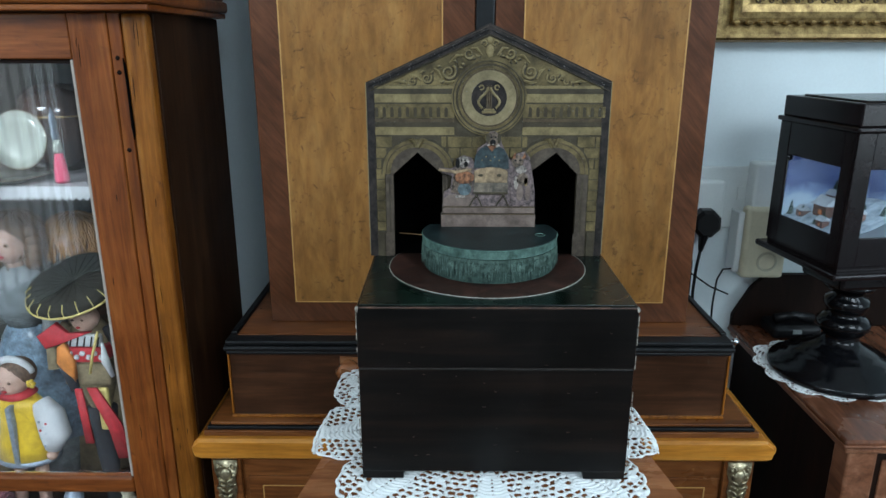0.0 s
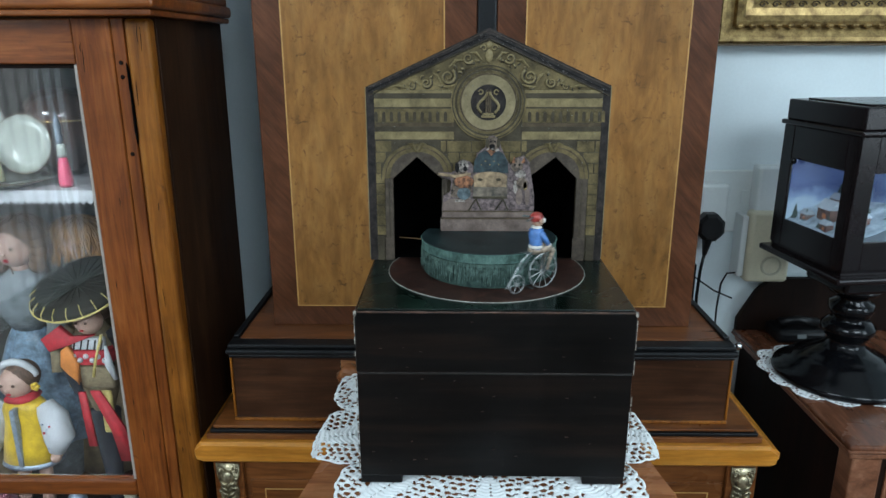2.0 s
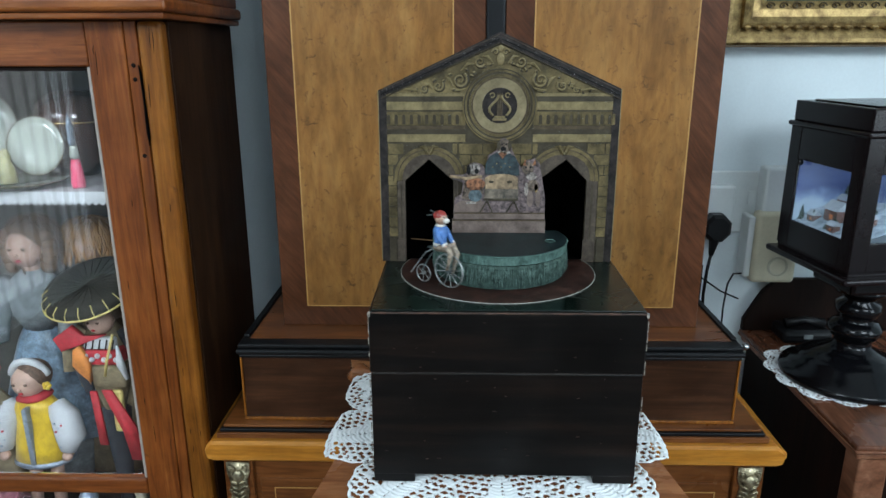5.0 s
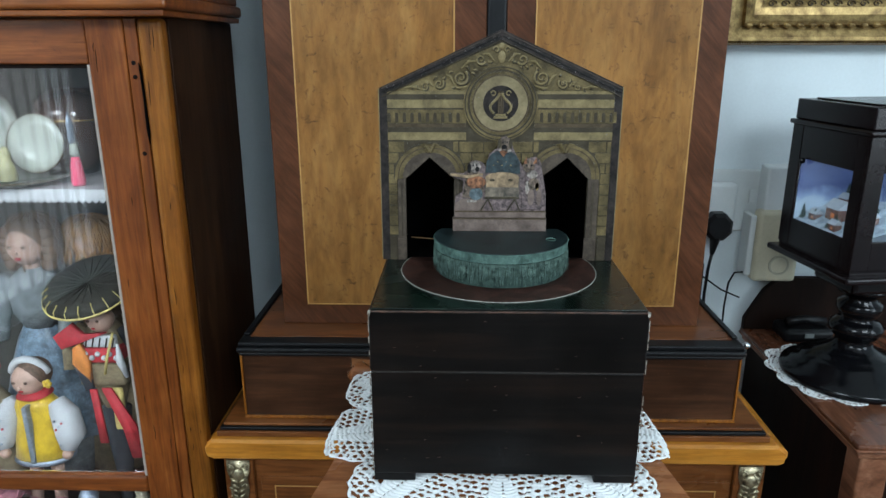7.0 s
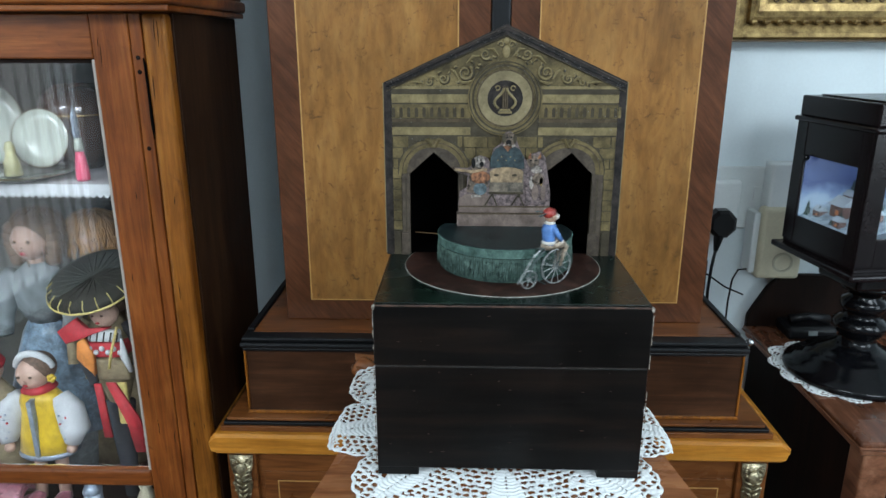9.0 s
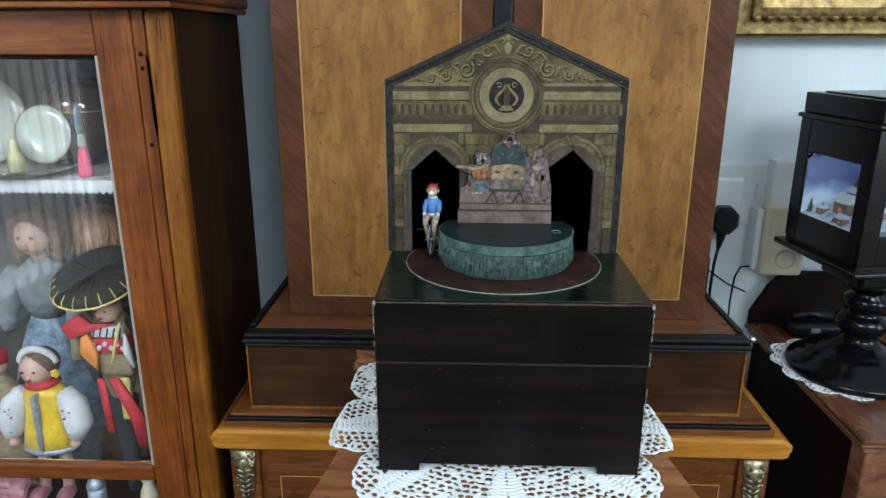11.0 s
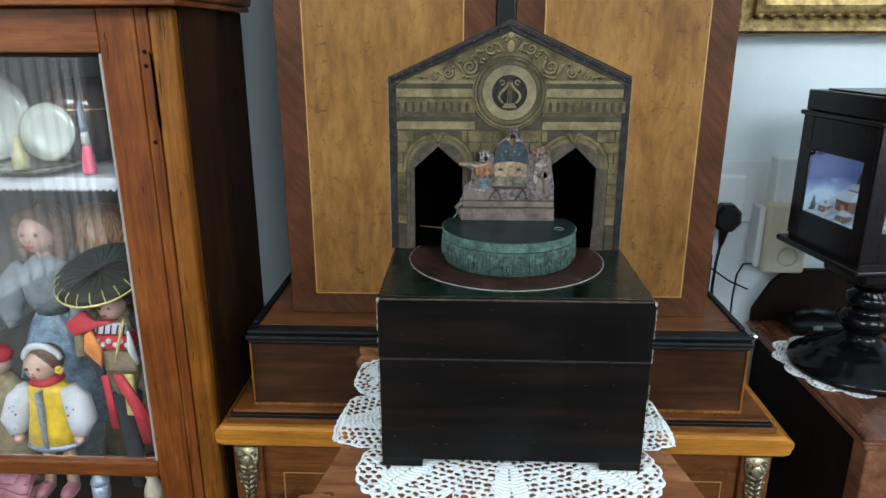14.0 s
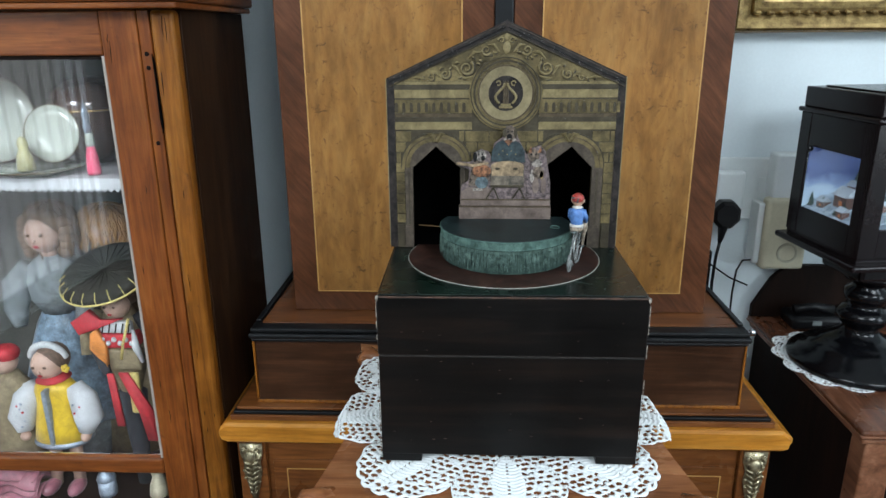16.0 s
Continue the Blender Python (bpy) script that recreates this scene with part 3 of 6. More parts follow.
# ---- the stand, doily and the automaton ----
def stand():
    t = thing("plant_stand", (-0.003, 0.10, 0.0), "carved brown wooden stand with flared corners under the doily", "stand")
    m = bmesh.new()
    xs = (-0.163, 0.157)
    ys = (-0.048, 0.236)
    pts = []
    for i in range(48):
        a = 2 * math.pi * i / 48
        c, s = math.cos(a), math.sin(a)
        k = 1.0 / max(abs(c), abs(s))
        flare = 1.0 - 0.13 * (1 - (k - 1) / 0.4142) ** 1.0
        pts.append(((xs[0] + xs[1]) / 2 + 0.156 * k * c * flare, (ys[0] + ys[1]) / 2 + 0.142 * k * s * flare))
    lo = [m.verts.new((x, y, 0.905)) for x, y in pts]
    mid = [m.verts.new((x * 1.02, (y - 0.1) * 1.02 + 0.1, 0.918)) for x, y in pts]
    hi = [m.verts.new((x * 1.0, y, 0.9405)) for x, y in pts]
    for p, q in ((lo, mid), (mid, hi)):
        for i in range(48):
            m.faces.new((p[i], p[(i + 1) % 48], q[(i + 1) % 48], q[i]))
    m.faces.new(lo)
    m.faces.new(hi)
    top = part("top", m, STANDWOOD, t, "shaped wooden top with a moulded edge")
    for cx, cy in ((-0.158, -0.044), (0.152, -0.044), (-0.146, 0.212), (0.140, 0.212)):
        sx = -1 if cx < 0 else 1
        sy = -1 if cy < 0.1 else 1
        e = bmesh.new()
        add_tube(e, [(cx - sx * 0.018, cy - sy * 0.014, 0.934), (cx, cy, 0.937), (cx + sx * 0.006, cy + sy * 0.005, 0.930), (cx + sx * 0.004, cy + sy * 0.004, 0.921)], [0.007, 0.011, 0.010, 0.006], 10)
        part("carved_corner", e, STANDWOOD, top, "rounded carved corner", True)
        leg = bmesh.new()
        lx, ly = cx - sx * 0.022, cy - sy * 0.022
        add_lathe(leg, [(0.012, 0.0), (0.016, 0.03), (0.010, 0.08), (0.013, 0.3), (0.017, 0.55), (0.011, 0.62), (0.017, 0.66), (0.015, 0.78), (0.020, 0.86), (0.020, 0.904)], lx, ly, 16)
        part("leg", leg, STANDWOOD, t, "", True)
    part("apron", boxm(-0.125, 0.12, 0.0, 0.19, 0.86, 0.904, bevel=0.002), STANDWOOD, t)


stand()


def automaton():
    t = thing("musical_automaton", (0.0, 0.1, 0.9445), "ebonised musical box carrying a printed paper theatre front with arches", "music box")
    X, D = 0.105, 0.215
    body = part("lower_case", boxm(-X + 0.0006, X - 0.0006, 0.0004, D, 0.952, 1.0416, bevel=0.0008), EBONY, t, "worn ebonised wooden case")
    lid = part("lid", boxm(-X, X, 0.0, D, 1.0421, TOP - 0.0012, bevel=0.0016, seg=3), EBONY, t, "ebonised lid section above the joint line")
    part("top_board", boxm(-X + 0.002, X - 0.002, 0.003, D - 0.002, TOP - 0.0014, TOP - 0.0002, bevel=0.0005), EBONY_TOP, lid, "glossy dark green painted top")
    erng = random.Random(9)
    for ex in (-X, X):
        z = 0.957
        while z < 1.086:
            q = erng.uniform(0.0012, 0.009)
            if not 1.0395 < z + q < 1.044 and erng.random() < 0.75:
                part("worn_edge", boxm(ex - 0.00035, ex + 0.00035, -0.00025, 0.0005, z, min(z + q, 1.088), bevel=0.0001), WORN, lid if z > 1.0425 else body, "rubbed pale corner")
            z += q + erng.uniform(0.0005, 0.0045)
    for ex in (-X, X):
        part("worn_corner", add_ball(bmesh.new(), (ex * 0.992, 0.0014, TOP - 0.0034), 0.0019, 0.9, 0.9, 1.4, 10, 8), WORN, lid, "rubbed pale corner", True)
    rub = paint("rubbed_brown", (0.075, 0.035, 0.02), 0.5, 0.7, 90, fine=400, tint=(0.012, 0.008, 0.006))
    part("worn_edge", tube([(-X + 0.002 + (2 * X - 0.004) * k / 40, 0.0006 + 0.0002 * math.sin(k * 1.7), TOP - 0.0019) for k in range(41)], [0.0006 + 0.0004 * math.sin(k * 2.3) ** 2 for k in range(41)], 6), rub, lid, "brown rubbed front edge")
    srng = random.Random(21)
    for k in range(26):
        sx, sz, sl = srng.uniform(-0.1, 0.1), srng.uniform(0.962, 1.085), srng.uniform(0.0005, 0.0026)
        part("scuff", boxm(sx, sx + sl, -0.00025, 0.0007, sz, sz + srng.uniform(0.0002, 0.0005)), rub, lid if sz > 1.0425 else body)
    part("joint_line", boxm(-X + 0.001, X - 0.001, 0.0004, 0.0012, 1.0416, 1.0421), paint("dust_line", (0.034, 0.026, 0.020), 0.8, 0.7, 200, tint=(0.012, 0.009, 0.007)), body, "pale dusty joint line")
    for cx in (-0.088, 0.088):
        for cy in (0.018, D - 0.018):
            part("foot", boxm(cx - 0.0165, cx + 0.0165, cy - 0.0165, cy + 0.0165, 0.9445, 0.9518, bevel=0.001), EBONY, t, "small square foot")
    # turntable disc with its thin pale rim
    disc = part("turntable", lathe([(0.0, TOP - 0.0006), (0.0842, TOP - 0.0006), (0.0842, TOP + 0.0006), (0.0, TOP + 0.0008)], -0.003, 0.1, 96), DISC, t, "round brown turntable plate")
    rim = bmesh.new()
    add_tube(rim, [(-0.003 + 0.0846 * math.cos(2 * math.pi * i / 96), 0.1 + 0.0846 * math.sin(2 * math.pi * i / 96), TOP + 0.0002) for i in range(96)], 0.00045, 6, closed=True)
    part("rim", rim, paint("pale_rim", (0.30, 0.29, 0.25), 0.5, 0.4, 200), disc, "thin pale ring")
    # podium: a drum cut off at the theatre front
    cx, cy, r = -0.001, 0.102, 0.058
    arc = []
    for i in range(-28, 205):
        a = math.pi + math.radians(i)
        arc.append((cx + r * math.cos(a), min(cy + r * math.sin(a), 0.1258)))
    def drum_shell(z0, z1, f, wav, mat, name, parent, lab):
        m = bmesh.new()
        lo, hi = [], []
        for i, (x, y) in enumerate(arc):
            q = 1 + wav * math.sin(i * 1.9) + 0.4 * wav * math.sin(i * 0.7)
            lo.append(m.verts.new((cx + (x - cx) * f * q, min(cy + (y - cy) * f * q, 0.1258), z0)))
            hi.append(m.verts.new((cx + (x - cx) * q, min(cy + (y - cy) * q, 0.1258), z1)))
        for i in range(len(arc) - 1):
            m.faces.new((lo[i], lo[i + 1], hi[i + 1], hi[i]))
        m.faces.new((lo[-1], lo[0], hi[0], hi[-1]))
        m.faces.new(hi)
        m.faces.new(lo)
        return part(name, m, mat, parent, lab)
    pod = drum_shell(TOP + 0.001, TOP + 0.0185, 0.965, 0.0, TEAL_B, "podium", t, "half-round podium hung with green fringe")
    drum_shell(TOP + 0.0215, TOP + 0.0282, 0.992, 0.003, TEAL, "cloth_band", pod, "faded teal green cloth band")
    m = bmesh.new()
    add_prism(m, [(cx + (a - cx) * 0.992, cy + (b - cy) * 0.992) for a, b in arc], 0.0, 0.0016)
    for v in m.verts:
        v.co = (v.co.x, v.co.z, TOP + 0.0283 + v.co.y * 0.9)
    part("podium_top", m, DRUM_TOP, pod, "dark green worn cloth top")
    part("top_piping", tube([(x, y, TOP + 0.0286) for x, y in arc if y < 0.1255], 0.0007, 6), TEAL, pod, "pale green piping")
    part("eyelet", tube([(0.041 + 0.0042 * math.cos(i * 0.5236), 0.088 + 0.0042 * math.sin(i * 0.5236), TOP + 0.0304) for i in range(12)], 0.0005, 6, closed=True), TEAL, pod, "small curled thread")
    trng = random.Random(41)
    for k in range(46):
        a, d = trng.uniform(0, 6.28), trng.uniform(0.45, 0.93)
        x, y = cx + r * d * math.cos(a), cy + r * d * math.sin(a)
        if y < 0.114:
            part("thread_speck", add_ball(bmesh.new(), (x, y, TOP + 0.0299), trng.uniform(0.0002, 0.0005), 1.8, 1.0, 0.35, 6, 4), TEAL, pod)
    fr = bmesh.new()
    rng = random.Random(3)
    for i in range(640):
        a = math.pi + math.radians(-24 + 226 * i / 639) + rng.uniform(-0.006, 0.006)
        f = 0.993 + rng.uniform(-0.006, 0.012)
        x0, y0 = cx + r * f * math.cos(a), cy + r * f * math.sin(a)
        a2 = a + rng.uniform(-0.035, 0.035)
        f2 = f + rng.uniform(-0.02, 0.025)
        x1, y1 = cx + r * f2 * math.cos(a2), cy + r * f2 * math.sin(a2)
        if max(y0, y1) < 0.1248:
            add_tube(fr, [(x0, y0, TOP + 0.021), ((x0 + x1) / 2, (y0 + y1) / 2 - 0.0002, TOP + 0.012), (x1, y1, TOP + rng.uniform(0.002, 0.012))], [0.00030, 0.00024, 0.00010], 4)
    tagged(part("fringe", fr, TEAL_D, pod, "uneven green thread fringe"), kind="stuff")
    theatre(t)
    return t


def theatre(t):
    Y0, Y1 = 0.1265, 0.1305
    outl = [(-0.107, 0.0), (-0.085, 0.0), (-0.085, 0.075), (-0.0635, 0.0945), (-0.042, 0.075), (-0.042, 0.0), (0.033, 0.0), (0.033, 0.076), (0.0575, 0.0945), (0.0765, 0.076), (0.0765, 0.0), (0.102, 0.0), (0.102, 0.155), (-0.002, 0.202), (-0.107, 0.154)]
    P = lambda pts: [(x, TOP + z) for x, z in pts]
    fac = part("theatre_front", prism(P(outl), Y0, Y1), [PAPER_D], t, "printed paper theatre front with two pointed arches")
    # rubbed pale outer edges of the card
    part("card_edge", boxm(0.1018, 0.1026, Y0 - 0.0004, Y1 + 0.0002, TOP + 0.002, TOP + 0.1545), PAPER_T, fac, "rubbed pale card edge")
    part("card_edge", boxm(-0.1076, -0.1068, Y0 - 0.0004, Y1 + 0.0002, TOP + 0.002, TOP + 0.1535), PAPER_T, fac)
    pr = lambda name, pts, mat, d=0.0004, lab="", par=fac: part(name, prism(P(pts), Y0 - d, Y0 + 0.0002), mat, par, lab)
    pr("border", [(-0.1068, 0.0), (-0.1002, 0.0), (-0.1002, 0.1513), (-0.1068, 0.153)], PAPER_E, 0.0006, "dark blue-black printed border")
    pr("border", [(0.0955, 0.0), (0.1018, 0.0), (0.1018, 0.154), (0.0955, 0.1513)], PAPER_E, 0.0006)
    pr("raking_border", [(-0.107, 0.154), (-0.1005, 0.150), (-0.002, 0.1935), (-0.002, 0.202)], PAPER_E, 0.0012, "dark raking cornice")
    pr("raking_border", [(0.102, 0.155), (-0.002, 0.202), (-0.002, 0.1935), (0.0955, 0.150)], PAPER_E, 0.0012)
    for q in (-1, 1):
        edge = lambda u, d: (-0.002 + q * (0.1045 * u), Y0 - 0.0013, TOP + 0.2015 - 0.0475 * u - d)
        for d, w, mat in ((0.0012, 0.00035, PAPER_P), (0.0045, 0.0006, PAPER_B), (0.0082, 0.0005, PAPER_D)):
            part("raking_line", tube([edge(0.01 + 0.97 * k / 12, d + 0.0001 * math.sin(k * 2.1)) for k in range(13)], w, 5), mat, fac)
    frng = random.Random(77)
    for k in range(150):
        x, z = frng.uniform(-0.100, 0.095), frng.uniform(0.085, 0.19)
        if frng.random() < 0.45:
            u = frng.uniform(0.03, 0.97)
            x, z = -0.002 + frng.choice((-1, 1)) * 0.1035 * u, 0.1995 - 0.0475 * u - frng.uniform(0.0, 0.006)
        elif z > 0.186 - 0.0475 * abs(x) / 0.104 or math.hypot(x + 0.0635, z - 0.075) < 0.03 or math.hypot(x - 0.055, z - 0.075) < 0.03 or abs(x) < 0.045 and z < 0.116:
            continue
        a, q = frng.uniform(0, 3.14), frng.uniform(0.0003, 0.0013)
        part("fleck", tube([(x, Y0 - 0.0017, TOP + z), (x + q * math.cos(a), Y0 - 0.0017, TOP + z + q * math.sin(a))], frng.uniform(0.0001, 0.00022), 4), FLECK, fac)
    pr("tympanum", [(-0.094, 0.1515), (0.089, 0.1515), (-0.002, 0.1915)], PAPER, 0.0003, "ochre pediment field")
    for z0, z1, mat, d, nm in ((0.1488, 0.1513, PAPER_L, 0.0006, "cornice"), (0.1445, 0.1487, PAPER_D, 0.0004, "cornice_shadow"), (0.1372, 0.1443, PAPER_L, 0.0005, "cornice"), (0.1240, 0.1358, PAPER, 0.0003, "frieze"), (0.1205, 0.1236, PAPER_R, 0.0006, "string_course"), (0.1165, 0.1203, PAPER_D, 0.0003, "cornice_shadow"), (0.1095, 0.1163, PAPER_L, 0.0005, "architrave")):
        for x0, x1 in ((-0.1000, -0.0315), (0.0275, 0.0953)):
            pr(nm, [(x0, z0), (x1, z0), (x1, z1), (x0, z1)], mat, d)
    for x0 in [-0.0985 + 0.00665 * i for i in range(10)] + [0.0335 + 0.00665 * i for i in range(10)]:
        arch = [(x0 - 0.0014, 0.1248), (x0 + 0.0014, 0.1248), (x0 + 0.0014, 0.1318), (x0 + 0.0007, 0.1332), (x0 - 0.0007, 0.1332), (x0 - 0.0014, 0.1318)]
        pr("niche", arch, PAPER_D, 0.0005)
        pr("dentil", [(x0 + 0.0022, 0.1245), (x0 + 0.0046, 0.1245), (x0 + 0.0046, 0.1338), (x0 + 0.0022, 0.1338)], PAPER, 0.0008)
    # medallion with lyre
    mc = (-0.002, TOP + 0.141)
    for r0, r1, mat, d, nm, lab in ((0.0285, 0.0322, PAPER, 0.0016, "medallion_rim", "ochre medallion rim"), (0.0268, 0.0284, PAPER_D, 0.0011, "medallion_groove", ""), (0.0246, 0.0267, PAPER, 0.0014, "medallion_band", ""), (0.0232, 0.0245, PAPER_R, 0.0013, "medallion_band", ""), (0.0152, 0.0231, PAPER_T, 0.0012, "medallion_ring", "pale tan ring"), (0.0, 0.0151, PAPER_E, 0.0013, "medallion_centre", "dark slate centre")):
        part(nm, ring_xz(mc[0], mc[1], r0, r1, Y0 - d, Y0 + 0.0001), mat, fac, lab)
    part("medallion_line", tube([(mc[0] + 0.0306 * math.cos(i * math.pi / 30), Y0 - 0.0016, mc[1] + 0.0306 * math.sin(i * math.pi / 30)) for i in range(60)], 0.0005, 5, closed=True), PAPER_D, fac)
    ly = bmesh.new()
    yy = Y0 - 0.0017
    for s in (-1, 1):
        pts = []
        for i in range(22):
            u = i / 21
            z = -0.0085 + 0.0175 * u
            x = 0.0052 + 0.0038 * math.sin(u * math.pi * 1.55 + 0.1)
            pts.append((mc[0] + s * x, yy, mc[1] + z))
        add_tube(ly, pts, 0.0012, 6)
        add_tube(ly, [(mc[0] + s * (0.0066 + 0.0019 * math.cos(i * 0.6)), yy, mc[1] + 0.0088 + 0.0019 * math.sin(i * 0.6)) for i in range(10)], 0.0006, 6)
    for x in (-0.0017, 0.0, 0.0017):
        part("lyre_string", tube([(mc[0] + x, yy, mc[1] - 0.009), (mc[0] + x, yy, mc[1] + 0.0105)], 0.0008, 5), PAPER_R, fac)
    add_box(ly, mc[0] - 0.0045, mc[0] + 0.0045, yy - 0.0004, yy + 0.0004, mc[1] - 0.0105, mc[1] - 0.0088)
    add_box(ly, mc[0] - 0.006, mc[0] + 0.006, yy - 0.0004, yy + 0.0004, mc[1] - 0.0128, mc[1] - 0.0108)
    part("lyre", ly, PAPER_L, fac, "ochre lyre emblem")
    # scrolls in the pediment
    for s in (-1, 1):
        X = lambda x: -0.002 + s * x
        def spiral(x, z, r, turns, ph, w, mat=PAPER_L):
            pts = [(X(x + r * (1 - u) ** 0.8 * math.cos(ph + turns * 2 * math.pi * u)), Y0 - 0.0008, TOP + z + r * (1 - u) ** 0.8 * math.sin(ph + turns * 2 * math.pi * u)) for u in [k / 30 for k in range(30)]]
            part("scroll_shadow", tube([(p[0] + 0.0005, p[1] + 0.0006, p[2] - 0.0006) for p in pts], [w * 1.35 * (1 - k / 45) for k in range(30)], 6), PAPER_D, fac)
            part("scroll", tube(pts, [w * (1 - k / 45) for k in range(30)], 6), mat, fac)
        spiral(0.0345, 0.1625, 0.0066, 1.7, 2.2, 0.0013)
        spiral(0.0175, 0.1775, 0.0045, 1.4, 3.6, 0.0011)
        spiral(0.0530, 0.1575, 0.0044, 1.5, 2.4, 0.0010)
        spiral(0.0655, 0.1545, 0.0026, 1.3, 2.4, 0.0008)
        spiral(0.0045, 0.1855, 0.0028, 1.2, 0.0, 0.0008)
        for x0, z0, x1, z1, b in ((0.006, 0.176, 0.016, 0.182, 0.003), (0.022, 0.176, 0.034, 0.170, 0.003), (0.040, 0.157, 0.047, 0.1655, 0.002), (0.058, 0.155, 0.064, 0.159, 0.0015), (0.070, 0.1535, 0.083, 0.1545, 0.001), (0.028, 0.156, 0.040, 0.154, -0.001)):
            xm, zm = (x0 + x1) / 2, (z0 + z1) / 2 + b
            part("leaf", tube([(X(x0), Y0 - 0.0007, TOP + z0), (X(xm), Y0 - 0.0009, TOP + zm), (X(x1), Y0 - 0.0007, TOP + z1)], [0.0006, 0.0014, 0.0003], 6), PAPER_L, fac)
    lrng = random.Random(17)
    for s in (-1, 1):
        for k in range(16):
            x = 0.008 + 0.0045 * k
            zt = 0.1915 - 0.0400 * (x + 0.003) / 0.091
            z = lrng.uniform(0.1535, max(0.1545, zt - 0.004))
            if math.hypot(x, z - 0.141) < 0.036:
                z = max(z, 0.141 + math.sqrt(max(0.0, 0.036 ** 2 - x * x)))
            if z > zt - 0.002:
                continue
            a = lrng.uniform(0, 6.28)
            q = lrng.uniform(0.002, 0.004)
            pts = [(-0.002 + s * (x + q * u * math.cos(a + 1.5 * u)), Y0 - 0.0006, TOP + z + q * u * math.sin(a + 1.5 * u)) for u in (0.0, 0.35, 0.7, 1.0)]
            part("leaf_shadow", tube([(p[0] + 0.0006, p[1] + 0.0003, p[2] - 0.0007) for p in pts], [0.0009, 0.0013, 0.0010, 0.0004], 5), PAPER_D, fac)
            part("leaf", tube(pts, [0.0006, 0.0010, 0.0008, 0.0002], 5), PAPER_L, fac)
    urn = bmesh.new()
    add_ball(urn, (-0.002, Y0 - 0.0004, TOP + 0.1795), 0.0042, 0.8, 0.3, 1.25)
    add_ball(urn, (-0.002, Y0 - 0.0004, TOP + 0.1885), 0.0022, 1.0, 0.3, 1.2)
    part("urn", urn, PAPER_L, fac, "", True)
    # stone courses
    rows = [0.1085, 0.0985, 0.089, 0.080, 0.0705, 0.061, 0.0515, 0.042, 0.0325]
    inner = lambda x, z: any(abs(x - c) < 0.0295 and z < 0.075 + 0.033 * math.sqrt(max(0.0, 1 - ((x - c) / 0.0295) ** 2)) for c in (-0.0635, 0.0550))
    for k, (z1, z0) in enumerate(zip(rows, rows[1:] + [0.0235])):
        x = -0.1022 - (0.010 if k % 2 else 0.0)
        while x < 0.097:
            w = 0.0215
            a, b = max(x, -0.1000), min(x + w, 0.0953)
            x += w
            if z1 < 0.082:
                continue
            if b - a < 0.003:
                continue
            mids = [a + (b - a) * u for u in (0.02, 0.25, 0.5, 0.75, 0.98)]
            ok = [m for m in mids if not inner(m, z0 + 0.001)]
            if len(ok) < 2:
                continue
            if len(ok) < 5:
                a, b = min(ok), max(ok)
            if b - a > 0.003:
                pr("stone", [(a + 0.00035, z0 + 0.0004), (b - 0.00035, z0 + 0.0004), (b - 0.00035, z1 - 0.0004), (a + 0.00035, z1 - 0.0004)], PAPER, 0.0006)
        if z1 < 0.082:
            for a, b in ((-0.1000, -0.0925), (0.0870, 0.0953)):
                pr("stone", [(a, z0 + 0.0004), (b, z0 + 0.0004), (b, z1 - 0.0004), (a, z1 - 0.0004)], PAPER, 0.0006)
    for c, lo, hi in ((-0.0635, -0.042, -0.085), (0.0550, 0.033, 0.0765)):
        l, r = min(lo, hi), max(lo, hi)
        tip = -0.0635 if c < 0 else 0.0575
        for w0, w1, mat, d in ((0.0, 0.0100, PAPER, 0.0008), (0.0098, 0.0106, PAPER_D, 0.0010), (0.0062, 0.0068, PAPER_R, 0.0010), (0.0, 0.0024, PAPER_P, 0.0011)):
            N = 20
            outer, inn = [], []
            for i in range(N + 1):
                u = i / N
                a = math.pi * (1 - u)
                hx = (r - l) / 2
                ox, oz = c + (hx + w1) * math.cos(a), 0.075 + (0.0215 + w1) * math.sin(a) ** 0.85
                if u < 0.5:
                    px, pz = l + (tip - l) * u * 2, 0.0755 + 0.019 * u * 2
                else:
                    px, pz = tip + (r - tip) * (u - 0.5) * 2, 0.0945 - 0.019 * (u - 0.5) * 2
                q0 = w0 / max(w1, 1e-6)
                outer.append((ox, oz))
                inn.append((px + (ox - px) * q0, pz + (oz - pz) * q0))
            pr("arch_moulding", outer + inn[::-1], mat, d, "brown arch moulding")
        if c < 0:
            piers = ((-0.0918, -0.0852), (-0.0415, -0.0375))
        else:
            piers = ((0.0768, 0.0862), (0.0285, 0.0328))
        for a, b in piers:
            pr("pilaster", [(a, 0.0), (b, 0.0), (b, 0.075), (a, 0.075)], PAPER_P, 0.0009, "grey-brown pilaster")
            pr("pilaster_groove", [(a + (b - a) * 0.4, 0.022), (a + (b - a) * 0.6, 0.022), (a + (b - a) * 0.6, 0.072), (a + (b - a) * 0.4, 0.072)], PAPER_D, 0.0011)
            pr("pilaster_base", [(a - 0.0012, 0.0), (b + 0.0002, 0.0), (b + 0.0002, 0.021), (a - 0.0012, 0.021)], PAPER_P, 0.0014)
        for a, b in ((-0.1000, -0.0935),) if c < 0 else ((0.0880, 0.0953),):
            pr("pier_foot", [(a, 0.0), (b, 0.0), (b, 0.0228), (a, 0.0228)], PAPER_D, 0.0010)
        for s in (-1, 1):
            part("keystone_leaf", tube([(c + s * 0.0005, Y0 - 0.0012, TOP + 0.099), (c + s * 0.004, Y0 - 0.0014, TOP + 0.106), (c + s * 0.0085, Y0 - 0.001, TOP + 0.1055)], [0.0018, 0.0016, 0.0004], 6), PAPER, fac)
